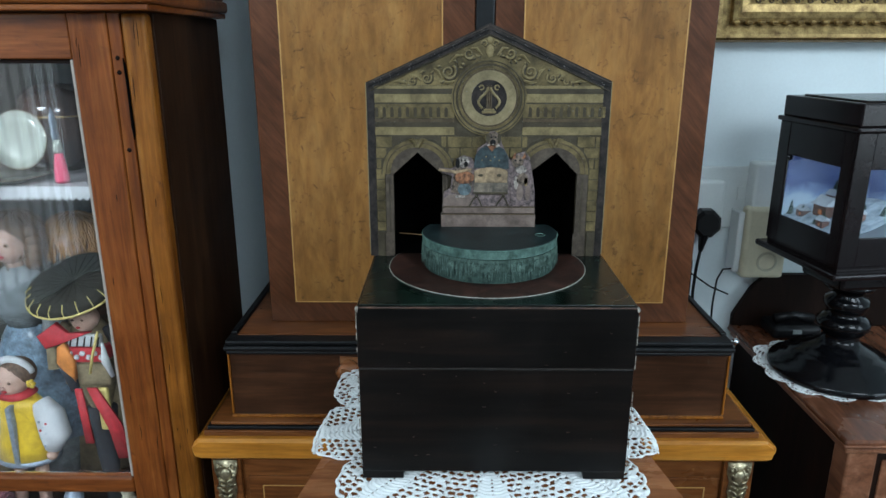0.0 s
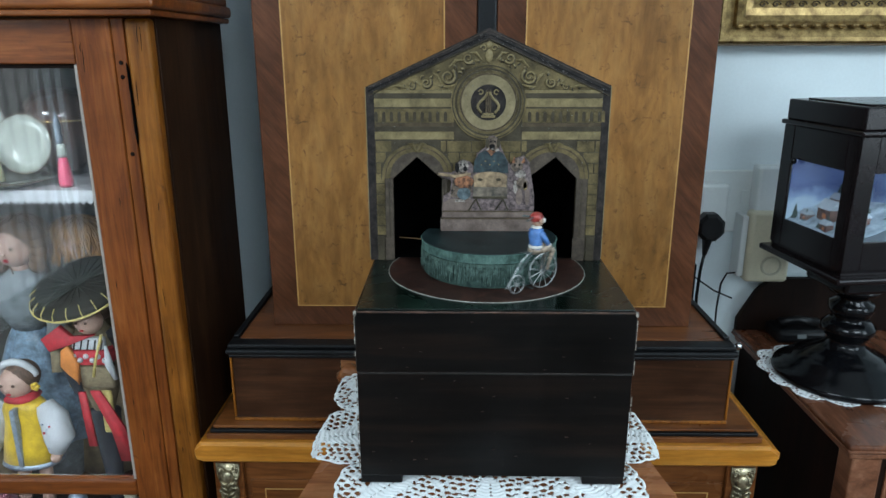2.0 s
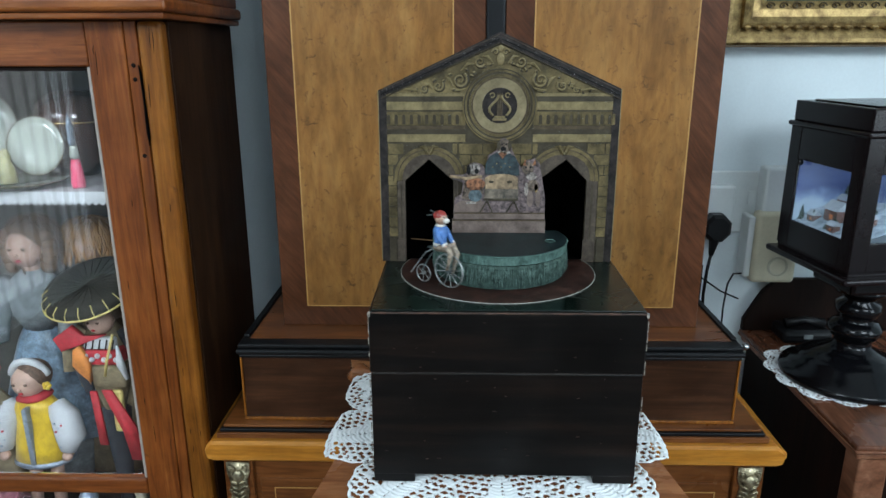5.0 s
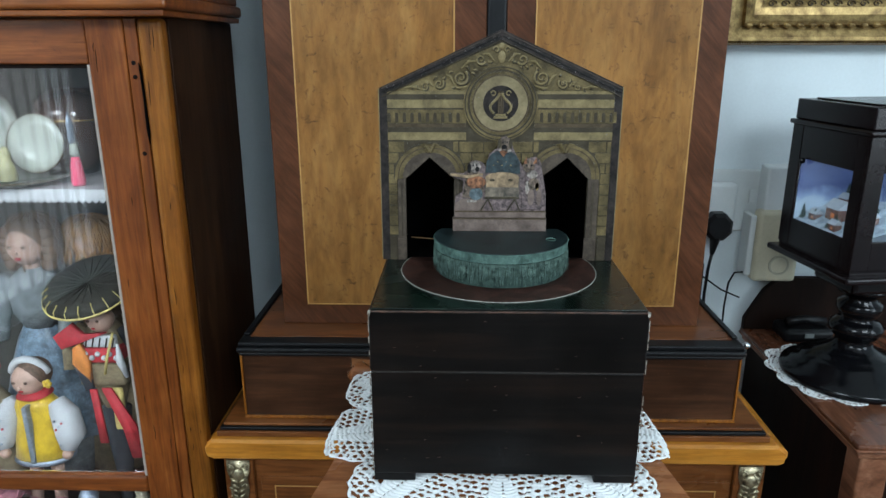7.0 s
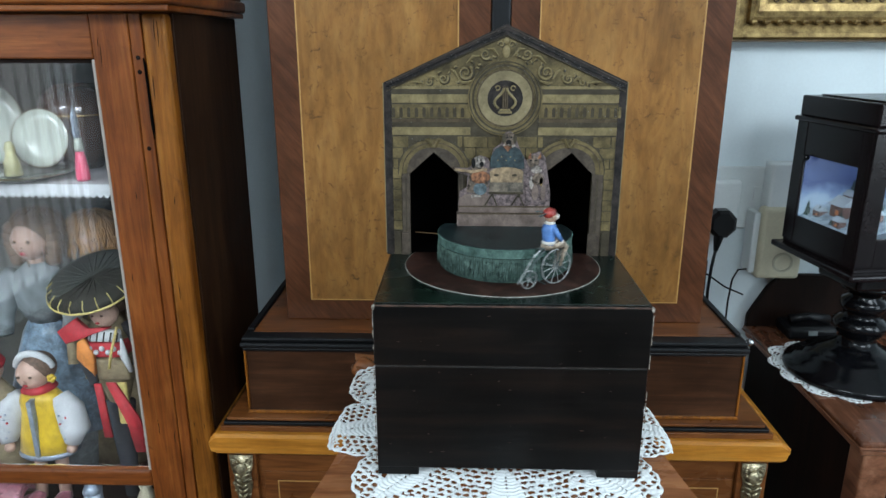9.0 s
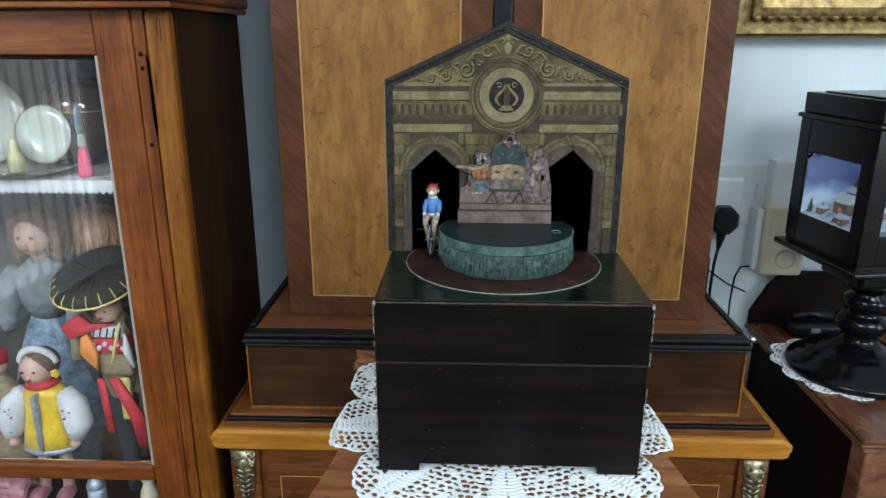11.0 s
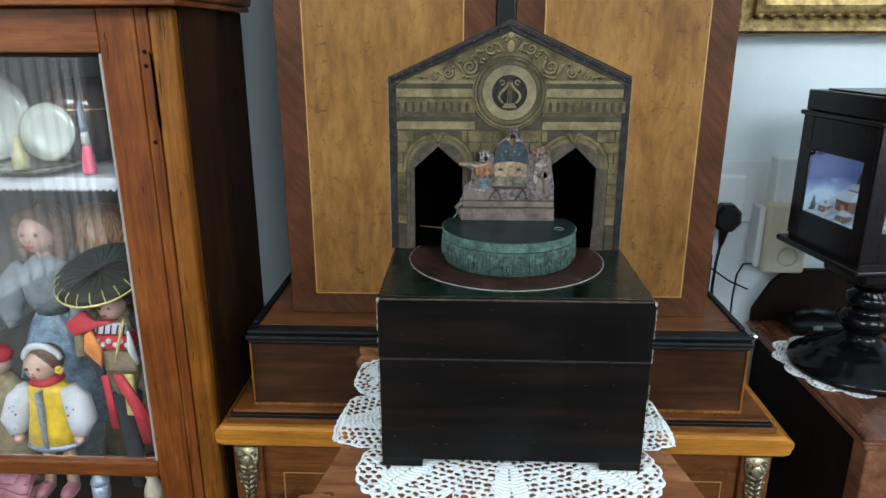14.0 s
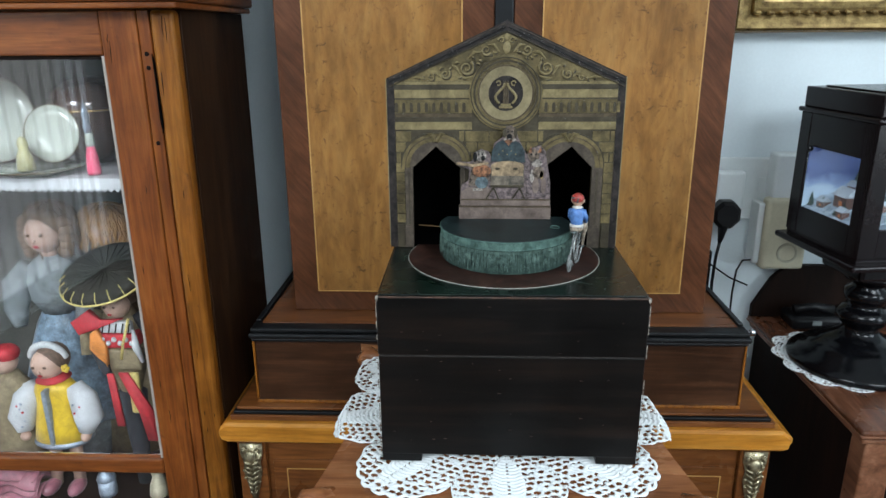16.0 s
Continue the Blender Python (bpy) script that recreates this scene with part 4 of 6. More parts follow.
    # housing behind the arches; its pitch black stands in for the shade inside
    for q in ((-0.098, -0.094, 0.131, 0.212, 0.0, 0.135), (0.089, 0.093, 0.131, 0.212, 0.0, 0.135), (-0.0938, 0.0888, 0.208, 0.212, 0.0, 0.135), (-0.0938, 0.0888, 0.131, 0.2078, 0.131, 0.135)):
        part("housing_board", boxm(q[0], q[1], q[2], q[3], TOP + q[4], TOP + q[5]), PITCH, t, "housing board behind the arches, shade put into its matt black")
    # black sheet over the floor paints in the dark behind the arches
    part("floor_shade_sheet", boxm(-0.0938, 0.0888, 0.1312, 0.2078, TOP + 0.0009, TOP + 0.0013), PITCH, t)
    part("drive_wire", tube([(-0.081, 0.135, TOP + 0.0190), (-0.052, 0.118, TOP + 0.0215)], 0.0005, 6), paint("brass_wire", (0.45, 0.27, 0.14), 0.35, 0.2, metal=0.8), t, "thin brass drive wire")
    band(t)


def band(t):
    """The cut-out card with three animal musicians behind a drum, on two steps."""
    Yf, Yb = 0.1205, 0.1235
    P = lambda pts: [(x, TOP + z) for x, z in pts]
    steps = bmesh.new()
    add_box(steps, -0.0430, 0.0400, 0.1165, 0.1235, TOP + 0.0297, TOP + 0.0415, 0.0004)
    base = part("step_board", steps, PAPER_W, t, "pinkish grey printed step under the animal band")
    part("step_line", boxm(-0.0428, 0.0398, 0.1160, 0.1168, TOP + 0.0408, TOP + 0.0418), PAPER_R, base)
    part("upper_step", boxm(-0.0415, 0.0395, 0.1180, 0.1235, TOP + 0.0418, TOP + 0.0475, bevel=0.0004), PAPER_W, base)
    part("step_line", boxm(-0.0413, 0.0393, 0.1176, 0.1184, TOP + 0.0470, TOP + 0.0480), PAPER_R, base)
    card = prism(P([(-0.042, 0.0475), (0.0395, 0.0475), (0.0392, 0.062), (0.0365, 0.077), (0.034, 0.091), (0.0295, 0.096), (0.0225, 0.094), (0.0175, 0.088), (0.0125, 0.097), (0.0095, 0.103), (0.008, 0.1095), (0.003, 0.1135), (-0.001, 0.1125), (-0.0035, 0.107), (-0.0045, 0.103), (-0.0115, 0.098), (-0.014, 0.086), (-0.0165, 0.0905), (-0.0235, 0.0925), (-0.0295, 0.0895), (-0.0305, 0.083), (-0.0335, 0.081), (-0.0445, 0.0815), (-0.0455, 0.079), (-0.0335, 0.0745), (-0.0345, 0.064), (-0.0405, 0.0605)]), Yf, Yb)
    c = part("figure_card", card, PAPER_C, t, "printed cut-out card of three animal musicians")
    def blob(name, pts, mat, d, lab=""):
        return part(name, prism(P(pts), Yf - d, Yf + 0.0002, bevel=0.0002), mat, c, lab)
    def oval(name, x, z, rx, rz, mat, d, lab="", k=18):
        return blob(name, [(x + rx * math.cos(2 * math.pi * i / k), z + rz * math.sin(2 * math.pi * i / k)) for i in range(k)], mat, d, lab)
    # middle dog
    blob("coat", [(-0.0145, 0.082), (-0.0135, 0.092), (-0.0095, 0.0985), (-0.003, 0.1015), (0.0055, 0.1015), (0.0115, 0.098), (0.0155, 0.091), (0.016, 0.081)], PAPER_K, 0.0006, "dull blue coat")
    blob("collar", [(-0.003, 0.1005), (0.001, 0.096), (0.005, 0.1005), (0.001, 0.1025)], PAPER_O, 0.0009)
    oval("ruff", 0.0022, 0.1012, 0.0056, 0.0018, PAPER_N, 0.0008)
    oval("head", 0.0022, 0.1065, 0.0052, 0.0062, PAPER_H, 0.0009, "brown dog's head")
    for s in (-1, 1):
        oval("ear", 0.0022 + s * 0.0048, 0.1075, 0.0016, 0.0042, PAPER_D, 0.0012)
        oval("eye", 0.0022 + s * 0.0018, 0.1085, 0.0009, 0.0008, PAPER_B, 0.0013)
    oval("muzzle", 0.0016, 0.1042, 0.0024, 0.0024, PAPER_B, 0.0013)
    oval("chin", 0.0016, 0.1022, 0.0010, 0.0006, PAPER_N, 0.0016)
    for x, z in ((-0.0075, 0.0885), (0.0, 0.0885), (-0.004, 0.0915), (0.0035, 0.0915), (0.0075, 0.0885)):
        oval("button", x, z, 0.0006, 0.0006, PAPER_Y, 0.0009, k=8)
    # drum on trestles
    oval("drum_top", 0.0005, 0.0775, 0.0150, 0.0050, PAPER_S, 0.0012, "tan drum skin")
    blob("drum_shell", [(-0.0145, 0.059), (0.0155, 0.059), (0.0155, 0.0755), (-0.0145, 0.0755)], PAPER_G, 0.0010, "grey-brown drum shell")
    blob("drum_band", [(-0.0135, 0.0690), (0.0145, 0.0690), (0.0150, 0.0785), (-0.0140, 0.0785)], PAPER_S, 0.0013)
    blob("drum_band", [(-0.0145, 0.0585), (0.0155, 0.0585), (0.0155, 0.0605), (-0.0145, 0.0605)], PAPER_D, 0.0014)
    for x in (-0.0085, 0.0075):
        oval("drum_stud", x, 0.0755, 0.0022, 0.0012, PAPER_D, 0.0016)
    for x in (-0.0118, 0.0118):
        for s in (-1, 1):
            part("trestle", tube([(x, 0.1195, TOP + 0.0585), (x + s * 0.0055 - 0.001, 0.1195, TOP + 0.0480)], 0.0006, 6), PAPER_D, c)
    # fiddling dog
    blob("coat", [(-0.0345, 0.060), (-0.018, 0.0575), (-0.0155, 0.066), (-0.0165, 0.080), (-0.0235, 0.085), (-0.031, 0.081)], PAPER_H, 0.0006, "grey-brown jacket")
    oval("head", -0.0235, 0.0870, 0.0050, 0.0050, PAPER_N, 0.0010, "spaniel's head")
    oval("muzzle", -0.0215, 0.0850, 0.0018, 0.0024, PAPER_B, 0.0013)
    for dx in (-0.0016, 0.0014):
        oval("eye", -0.0235 + dx, 0.0885, 0.0008, 0.0008, PAPER_B, 0.0013)
    oval("ear", -0.0285, 0.0860, 0.0018, 0.0045, PAPER_B, 0.0014)
    oval("fiddle", -0.0225, 0.0735, 0.0085, 0.0056, PAPER_O, 0.0016, "red-brown fiddle")
    blob("bow", [(-0.0455, 0.0795), (-0.0445, 0.0815), (-0.030, 0.0795), (-0.0165, 0.0815), (-0.0165, 0.0800), (-0.030, 0.0770)], PAPER_S, 0.0019)
    oval("knee", -0.0225, 0.0630, 0.0060, 0.0056, PAPER_J, 0.0012)
    blob("bench", [(-0.0415, 0.0475), (-0.0155, 0.0475), (-0.0150, 0.0575), (-0.0345, 0.0585), (-0.0410, 0.0545)], PAPER_W, 0.0004)
    blob("foot", [(-0.0305, 0.0555), (-0.0215, 0.0555), (-0.0225, 0.0580), (-0.0300, 0.0575)], PAPER_N, 0.0012)
    # cat
    blob("coat", [(0.0185, 0.049), (0.0355, 0.049), (0.0375, 0.062), (0.0345, 0.077), (0.030, 0.082), (0.022, 0.080), (0.0175, 0.068)], PAPER_C, 0.0008, "mauve grey coat")
    oval("head", 0.0235, 0.0875, 0.0052, 0.0055, PAPER_H, 0.0012, "tabby cat's head")
    for x in (0.0200, 0.0285):
        blob("ear", [(x - 0.0015, 0.0900), (x + 0.0020, 0.0900), (x + 0.0012, 0.0955)], PAPER_O, 0.0014)
    for x, z, rx, rz, m in ((0.0215, 0.0885, 0.001, 0.0009, PAPER_B), (0.0255, 0.0885, 0.001, 0.0009, PAPER_B), (0.0265, 0.0805, 0.0048, 0.0034, PAPER_N), (0.0280, 0.0720, 0.0052, 0.0056, PAPER_H), (0.0225, 0.0690, 0.0018, 0.0058, PAPER_N), (0.0260, 0.0600, 0.0030, 0.0070, PAPER_W), (0.0330, 0.0600, 0.0022, 0.0075, PAPER_W), (0.0310, 0.0700, 0.0016, 0.0040, PAPER_Y)):
        oval("patch", x, z, rx, rz, m, 0.0015)
    return c


automaton()


# ---- crocheted doily between stand and box ----
def crochet(name, cx, cy, rx, ry, z, drop, inner, label, power=3.0, lobes=9, seed=2, deep=0.1, phase=0.0, NA=1440, NR=96, pitch=0.0074):
    """A round of crochet: ribbed leaf lobes, and net with rounded open meshes between them."""
    t = thing(name, (cx, cy, z), label, "doily")
    rng = random.Random(seed)
    per = NA // lobes
    jit = [[(rng.uniform(-0.12, 0.12), rng.uniform(-0.12, 0.12), rng.uniform(0.78, 1.12), rng.random()) for _ in range(64)] for _ in range(64)]
    ring = [phase + 2 * math.pi * i / NA for i in range(NA)]

    def edge(a):
        c, s = abs(math.cos(a)), abs(math.sin(a))
        base = ((c / rx) ** power + (s / ry) ** power) ** (-1 / power)
        lob = abs(math.sin((a - phase) * lobes / 2))
        return base * (1.0 - deep + deep * lob ** 0.8 + 0.016 * abs(math.sin((a - phase) * lobes * 4)))
    reach = [edge(a) for a in ring]

    def leaf(u, v):
        return abs(u) < 0.16 * math.sin(min(1.0, max(0.0, (v - 0.10) / 0.80)) * math.pi) ** 0.8

    def is_hole(i, j):
        u, v = (i % per + 0.5) / per - 0.5, (j + 0.5) / NR
        R = reach[i]
        d = inner + (R - inner) * v
        if leaf(u, v):
            col = (v * (R - inner) / 0.0050) % 1.0
            return abs(u) * d * 2 * math.pi / lobes < 0.0009 and col < 0.45
        q = (v * (R - inner)) / (pitch * 0.86)
        row = int(q)
        n = max(6, round(2 * math.pi * d / pitch / lobes)) * lobes
        p = n * i / NA + 0.5 * (row % 2)
        cell = int(p) % n
        jx, jy, k, f = jit[cell % 64][(row * 7 + cell // 64) % 64]
        if f < 0.10 or v > 0.965:
            return False
        fx, fy = (p - int(p) - 0.5 - jx) / (0.43 * k), (q - row - 0.5 - jy) / (0.40 * k)
        return abs(fx) ** 2.3 + abs(fy) ** 2.3 < 1.0
    verts, index, faces = [], {}, []

    def vert(i, j):
        i %= NA
        if (i, j) not in index:
            a = ring[i]
            d = inner + (reach[i] - inner) * j / NR
            x, y = d * math.cos(a), d * math.sin(a)
            zz, over = drop(cx + x, cy + y)
            u, v = (i % per) / per - 0.5, j / NR
            rib = 0.0005 * math.sin(j * 1.6 + 14 * abs(u)) if leaf(u, v) else 0.0005 * math.sin(i * 0.55) * math.sin(j * 0.9)
            index[i, j] = len(verts)
            verts.append((x * over, y * over, zz - z + rib))
        return index[i, j]
    for i in range(NA):
        for j in range(NR):
            if not is_hole(i, j):
                faces.append((vert(i, j), vert(i + 1, j), vert(i + 1, j + 1), vert(i, j + 1), j > 0.91 * NR))
    for piece, outer in (("crochet_work", False), ("scalloped_edging", True)):
        picked = [f[:4] for f in faces if f[4] == outer]
        used = {}
        for f in picked:
            for k in f:
                used.setdefault(k, len(used))
        me = bpy.data.meshes.new(piece)
        me.from_pydata([verts[k] for k in used], [], [[used[k] for k in f] for f in picked])
        me.materials.append(LACE)
        for f in me.polygons:
            f.use_smooth = True
        ob = new(piece, me)
        ob.parent = t
        so = ob.modifiers.new("thickness", "SOLIDIFY")
        so.thickness, so.offset = 0.0010, 1.0
    return t


def stand_drop(x, y):
    dx, dy = abs(x + 0.003) - 0.146, abs(y - 0.094) - 0.15
    d = max(dx, 0.0)
    e = max(dy, 0.0)
    over = 1.0 - 0.5 * d / max(0.05, abs(x + 0.003))
    return 0.9425 - 0.6 * d - 6.0 * e * e + 0.002 * math.sin(y * 90) * min(1.0, d * 40), over


crochet("crochet_doily", -0.003, 0.100, 0.167, 0.172, 0.9412, stand_drop, 0.070, "white crocheted doily with leaf motifs draped over the stand", 2.0, 9, 2, 0.22, radians(211))


# ---- the toy rider that circles the podium ----
RED = paint("red_cap_paint", (0.36, 0.045, 0.035), 0.35, 0.5, 260)
FLESH = paint("pink_white_paint", (0.56, 0.36, 0.25), 0.4, 0.45, 320)
SHIRT = paint("blue_jacket_paint", (0.10, 0.22, 0.52), 0.5, 0.35, 220)
TAN = paint("grey_tan_breeches_paint", (0.34, 0.27, 0.20), 0.45, 0.6, 300)
CUFF = paint("white_collar_paint", (0.68, 0.64, 0.58), 0.5, 0.25, 260)
TIN = paint("tarnished_tin", (0.42, 0.43, 0.42), 0.38, 0.5, 300, metal=0.8)
TIN_D = paint("dark_painted_tin", (0.10, 0.12, 0.12), 0.4, 0.5, 300, metal=0.5)
HUB = (-0.003, 0.1, TOP + 0.0008)
RIDE = 0.0665


def toy_rider():
    t = thing("toy_tricyclist", (HUB[0] + RIDE, HUB[1], HUB[2]), "tin monkey in red cap and blue jacket on a velocipede", "toy")
    X, Y, Z = HUB[0] + RIDE, HUB[1], HUB[2]
    B, S = 0.0147, 0.0078
    fy, ry = 0.0100, -0.0165
    f = bmesh.new()
    add_tube(f, [(X, Y + fy, Z + B), (X, Y + fy - 0.0008, Z + 0.029), (X, Y + fy - 0.0015, Z + 0.0345)], 0.0006, 6)
    arc = [(X, Y + fy - 0.001 + (ry - fy) * u, Z + 0.0305 + 0.003 * math.sin(u * 2.4) - (0.0305 - S) * u ** 2.2) for u in [k / 12 for k in range(13)]]
    add_tube(f, arc, 0.0007, 6)
    add_tube(f, [(X - 0.0055, Y + fy - 0.004, Z + 0.036), (X, Y + fy - 0.0015, Z + 0.0345), (X + 0.0055, Y + fy - 0.004, Z + 0.036)], 0.0006, 6)
    add_box(f, X - 0.0028, X + 0.0028, Y - 0.010, Y + 0.002, Z + 0.0315, Z + 0.0325, 0.0004)
    part("frame", f, TIN_D, t, "dark wire frame with handlebar")
    part("trailing_rod", tube([(X, Y - 0.006, Z + 0.0305), (X + 0.001, Y - 0.013, Z + 0.0265), (X + 0.0015, Y - 0.021, Z + 0.0165), (X + 0.002, Y - 0.0285, Z + 0.0065)], 0.0006, 6), TIN, t, "bright steel trailing rod")
    part("drive_arm", tube([(X, Y, Z + 0.0012), (HUB[0] + 0.056, Y, Z + 0.0012)], 0.0006, 6), TIN_D, t)
    r = bmesh.new()
    # breeches and legs on the pedals, jacket, arms, collar, head with cap
    V = Y + 0.0025
    add_ball(r, (X, V - 0.001, Z + 0.0335), 0.0056, 1.0, 1.2, 0.75, idx=0)
    for s, dz in ((-1, 0.0), (1, 0.005)):
        hx = X + s * 0.0030
        add_tube(r, [(hx, V, Z + 0.0335), (hx + s * 0.0012, V + 0.0090, Z + 0.0335 + dz * 0.2), (hx + s * 0.0010, V + 0.0130, Z + 0.0290 + dz * 0.5), (hx + s * 0.0006, V + 0.0105, Z + 0.0185 + dz), (hx + s * 0.0006, V + 0.0085, Z + 0.0110 + dz)], [0.0033, 0.0033, 0.0026, 0.0016, 0.0012], 8)
        add_ball(r, (hx + s * 0.0006, V + 0.0100, Z + 0.0100 + dz), 0.0019, 0.8, 1.5, 0.6, 8, 6, idx=4)
        add_tube(r, [(X + s * 0.0050, V - 0.001, Z + 0.0485), (X + s * 0.0066, V + 0.0025, Z + 0.0425), (X + s * 0.0058, V + 0.0075, Z + 0.0368)], [0.0024, 0.0022, 0.0016], 8, idx=1)
        add_ball(r, (X + s * 0.0060, V + 0.0070, Z + 0.0374), 0.0018, u=8, v=6, idx=3)
        add_ball(r, (X + s * 0.0055, V + 0.0085, Z + 0.0360), 0.0016, u=8, v=6, idx=2)
    add_lathe(r, [(0.0, Z + 0.034), (0.0056, Z + 0.0345), (0.0050, Z + 0.0395), (0.0060, Z + 0.0460), (0.0050, Z + 0.0500), (0.0020, Z + 0.0515), (0.0, Z + 0.0515)], X, V - 0.001, 16, idx=1)
    add_lathe(r, [(0.0055, Z + 0.0348), (0.0060, Z + 0.0360), (0.0054, Z + 0.0374)], X, V - 0.001, 16, idx=3)
    add_lathe(r, [(0.0026, Z + 0.0500), (0.0046, Z + 0.0514), (0.0026, Z + 0.0528)], X, V - 0.001, 14, idx=3)
    add_ball(r, (X, V, Z + 0.0570), 0.0050, 0.95, 1.0, 1.05, 14, 10, idx=2)
    add_ball(r, (X, V + 0.0046, Z + 0.0560), 0.0028, 1.0, 1.1, 0.85, 10, 8, idx=3)
    for s in (-1, 1):
        add_ball(r, (X + s * 0.0019, V + 0.0042, Z + 0.0588), 0.0008, u=8, v=6, idx=4)
        add_ball(r, (X + s * 0.0050, V - 0.0008, Z + 0.0570), 0.0016, 0.5, 1, 1, 8, 6, idx=2)
    add_ball(r, (X, V - 0.0014, Z + 0.0592), 0.0052, 1.0, 1.05, 0.85, 14, 10, idx=5)
    for s, dz in ((-1, 0.0012), (1, -0.0016)):
        add_tube(r, [(X + s * 0.0012, V - 0.0050, Z + 0.0600), (X + s * 0.0022, V - 0.0115, Z + 0.0602 + dz)], 0.0006, 6, idx=4)
        add_ball(r, (X + s * 0.0023, V - 0.0122, Z + 0.0602 + dz), 0.0009, u=8, v=6, idx=4)
    part("rider", r, [TAN, SHIRT, FLESH, CUFF, TIN_D, RED], t, "monkey rider in red cap, blue jacket and tan breeches", True)
    wheels = []
    for nm, rad, y, spokes, gauge, mat in (("front_wheel", B, fy, 12, 0.00062, TIN), ("rear_wheel", S, ry, 6, 0.00055, TIN)):
        w = bmesh.new()
        add_tube(w, [(0, (rad - gauge) * math.cos(2 * math.pi * i / 36), (rad - gauge) * math.sin(2 * math.pi * i / 36)) for i in range(36)], gauge, 6, closed=True)
        for k in range(spokes):
            a = 2 * math.pi * k / spokes
            add_tube(w, [(0, 0, 0), (0, (rad - gauge) * math.cos(a), (rad - gauge) * math.sin(a))], 0.00036, 5)
        add_tube(w, [(-0.0016, 0, 0), (0.0016, 0, 0)], 0.0013, 8)
        me = bpy.data.meshes.new(nm)
        w.to_mesh(me)
        w.free()
        me.materials.append(mat)
        ob = new(nm, me)
        ob.parent = t
        ob.location = (0, y, rad)
        wheels.append((tagged(ob, "thin spoked tin wheel"), y, rad))
    return t, wheels


RIDER, WHEELS = toy_rider()


# ---- sideboard with the lantern ----
def sideboard():
    t = thing("sideboard", (0.85, 0.57, 0.0), "old mahogany sideboard with a moulded top edge", "sideboard")
    top = part("top", boxm(0.513, 1.25, 0.368, 0.79, 0.738, 0.752, bevel=0.004, seg=3), MAHOG, t, "worn mahogany top with a moulded edge")
    part("edge_moulding", boxm(0.519, 1.25, 0.374, 0.79, 0.728, 0.7375, bevel=0.003, seg=3), MAHOG_E, top)
    part("edge_moulding", boxm(0.5115, 1.25, 0.3665, 0.79, 0.741, 0.7455, bevel=0.002, seg=2), MAHOG_E, top, "bead on the edge, its highlight painted lighter")
    # carcass colour holds the shade between sideboard and table
    part("body", boxm(0.530, 1.24, 0.386, 0.785, 0.06, 0.7275, bevel=0.002), DARKSIDE, t, "near-black carcass, shade beside the table put into its colour")
    part("corner_post", boxm(0.5295, 0.572, 0.383, 0.42, 0.06, 0.7273, bevel=0.003), MAHOG_E, t)
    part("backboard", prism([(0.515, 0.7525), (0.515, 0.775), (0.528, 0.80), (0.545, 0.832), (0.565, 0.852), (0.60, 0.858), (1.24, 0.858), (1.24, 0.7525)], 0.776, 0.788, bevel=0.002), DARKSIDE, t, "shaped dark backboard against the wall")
    part("plinth", boxm(0.522, 1.245, 0.378, 0.788, 0.0, 0.0595, bevel=0.003), MAHOG, t)
    part("drawer_front", boxm(0.58, 0.90, 0.3835, 0.3858, 0.56, 0.712, bevel=0.002), MAHOG_E, t)


sideboard()
crochet("lantern_mat", 0.600, 0.592, 0.109, 0.114, 0.7532, lambda x, y: (0.7536, 1.0), 0.05, "small white crocheted mat under the lantern foot", 2.4, 12, 5, 0.12, 0.0, 864, 40, 0.0075)


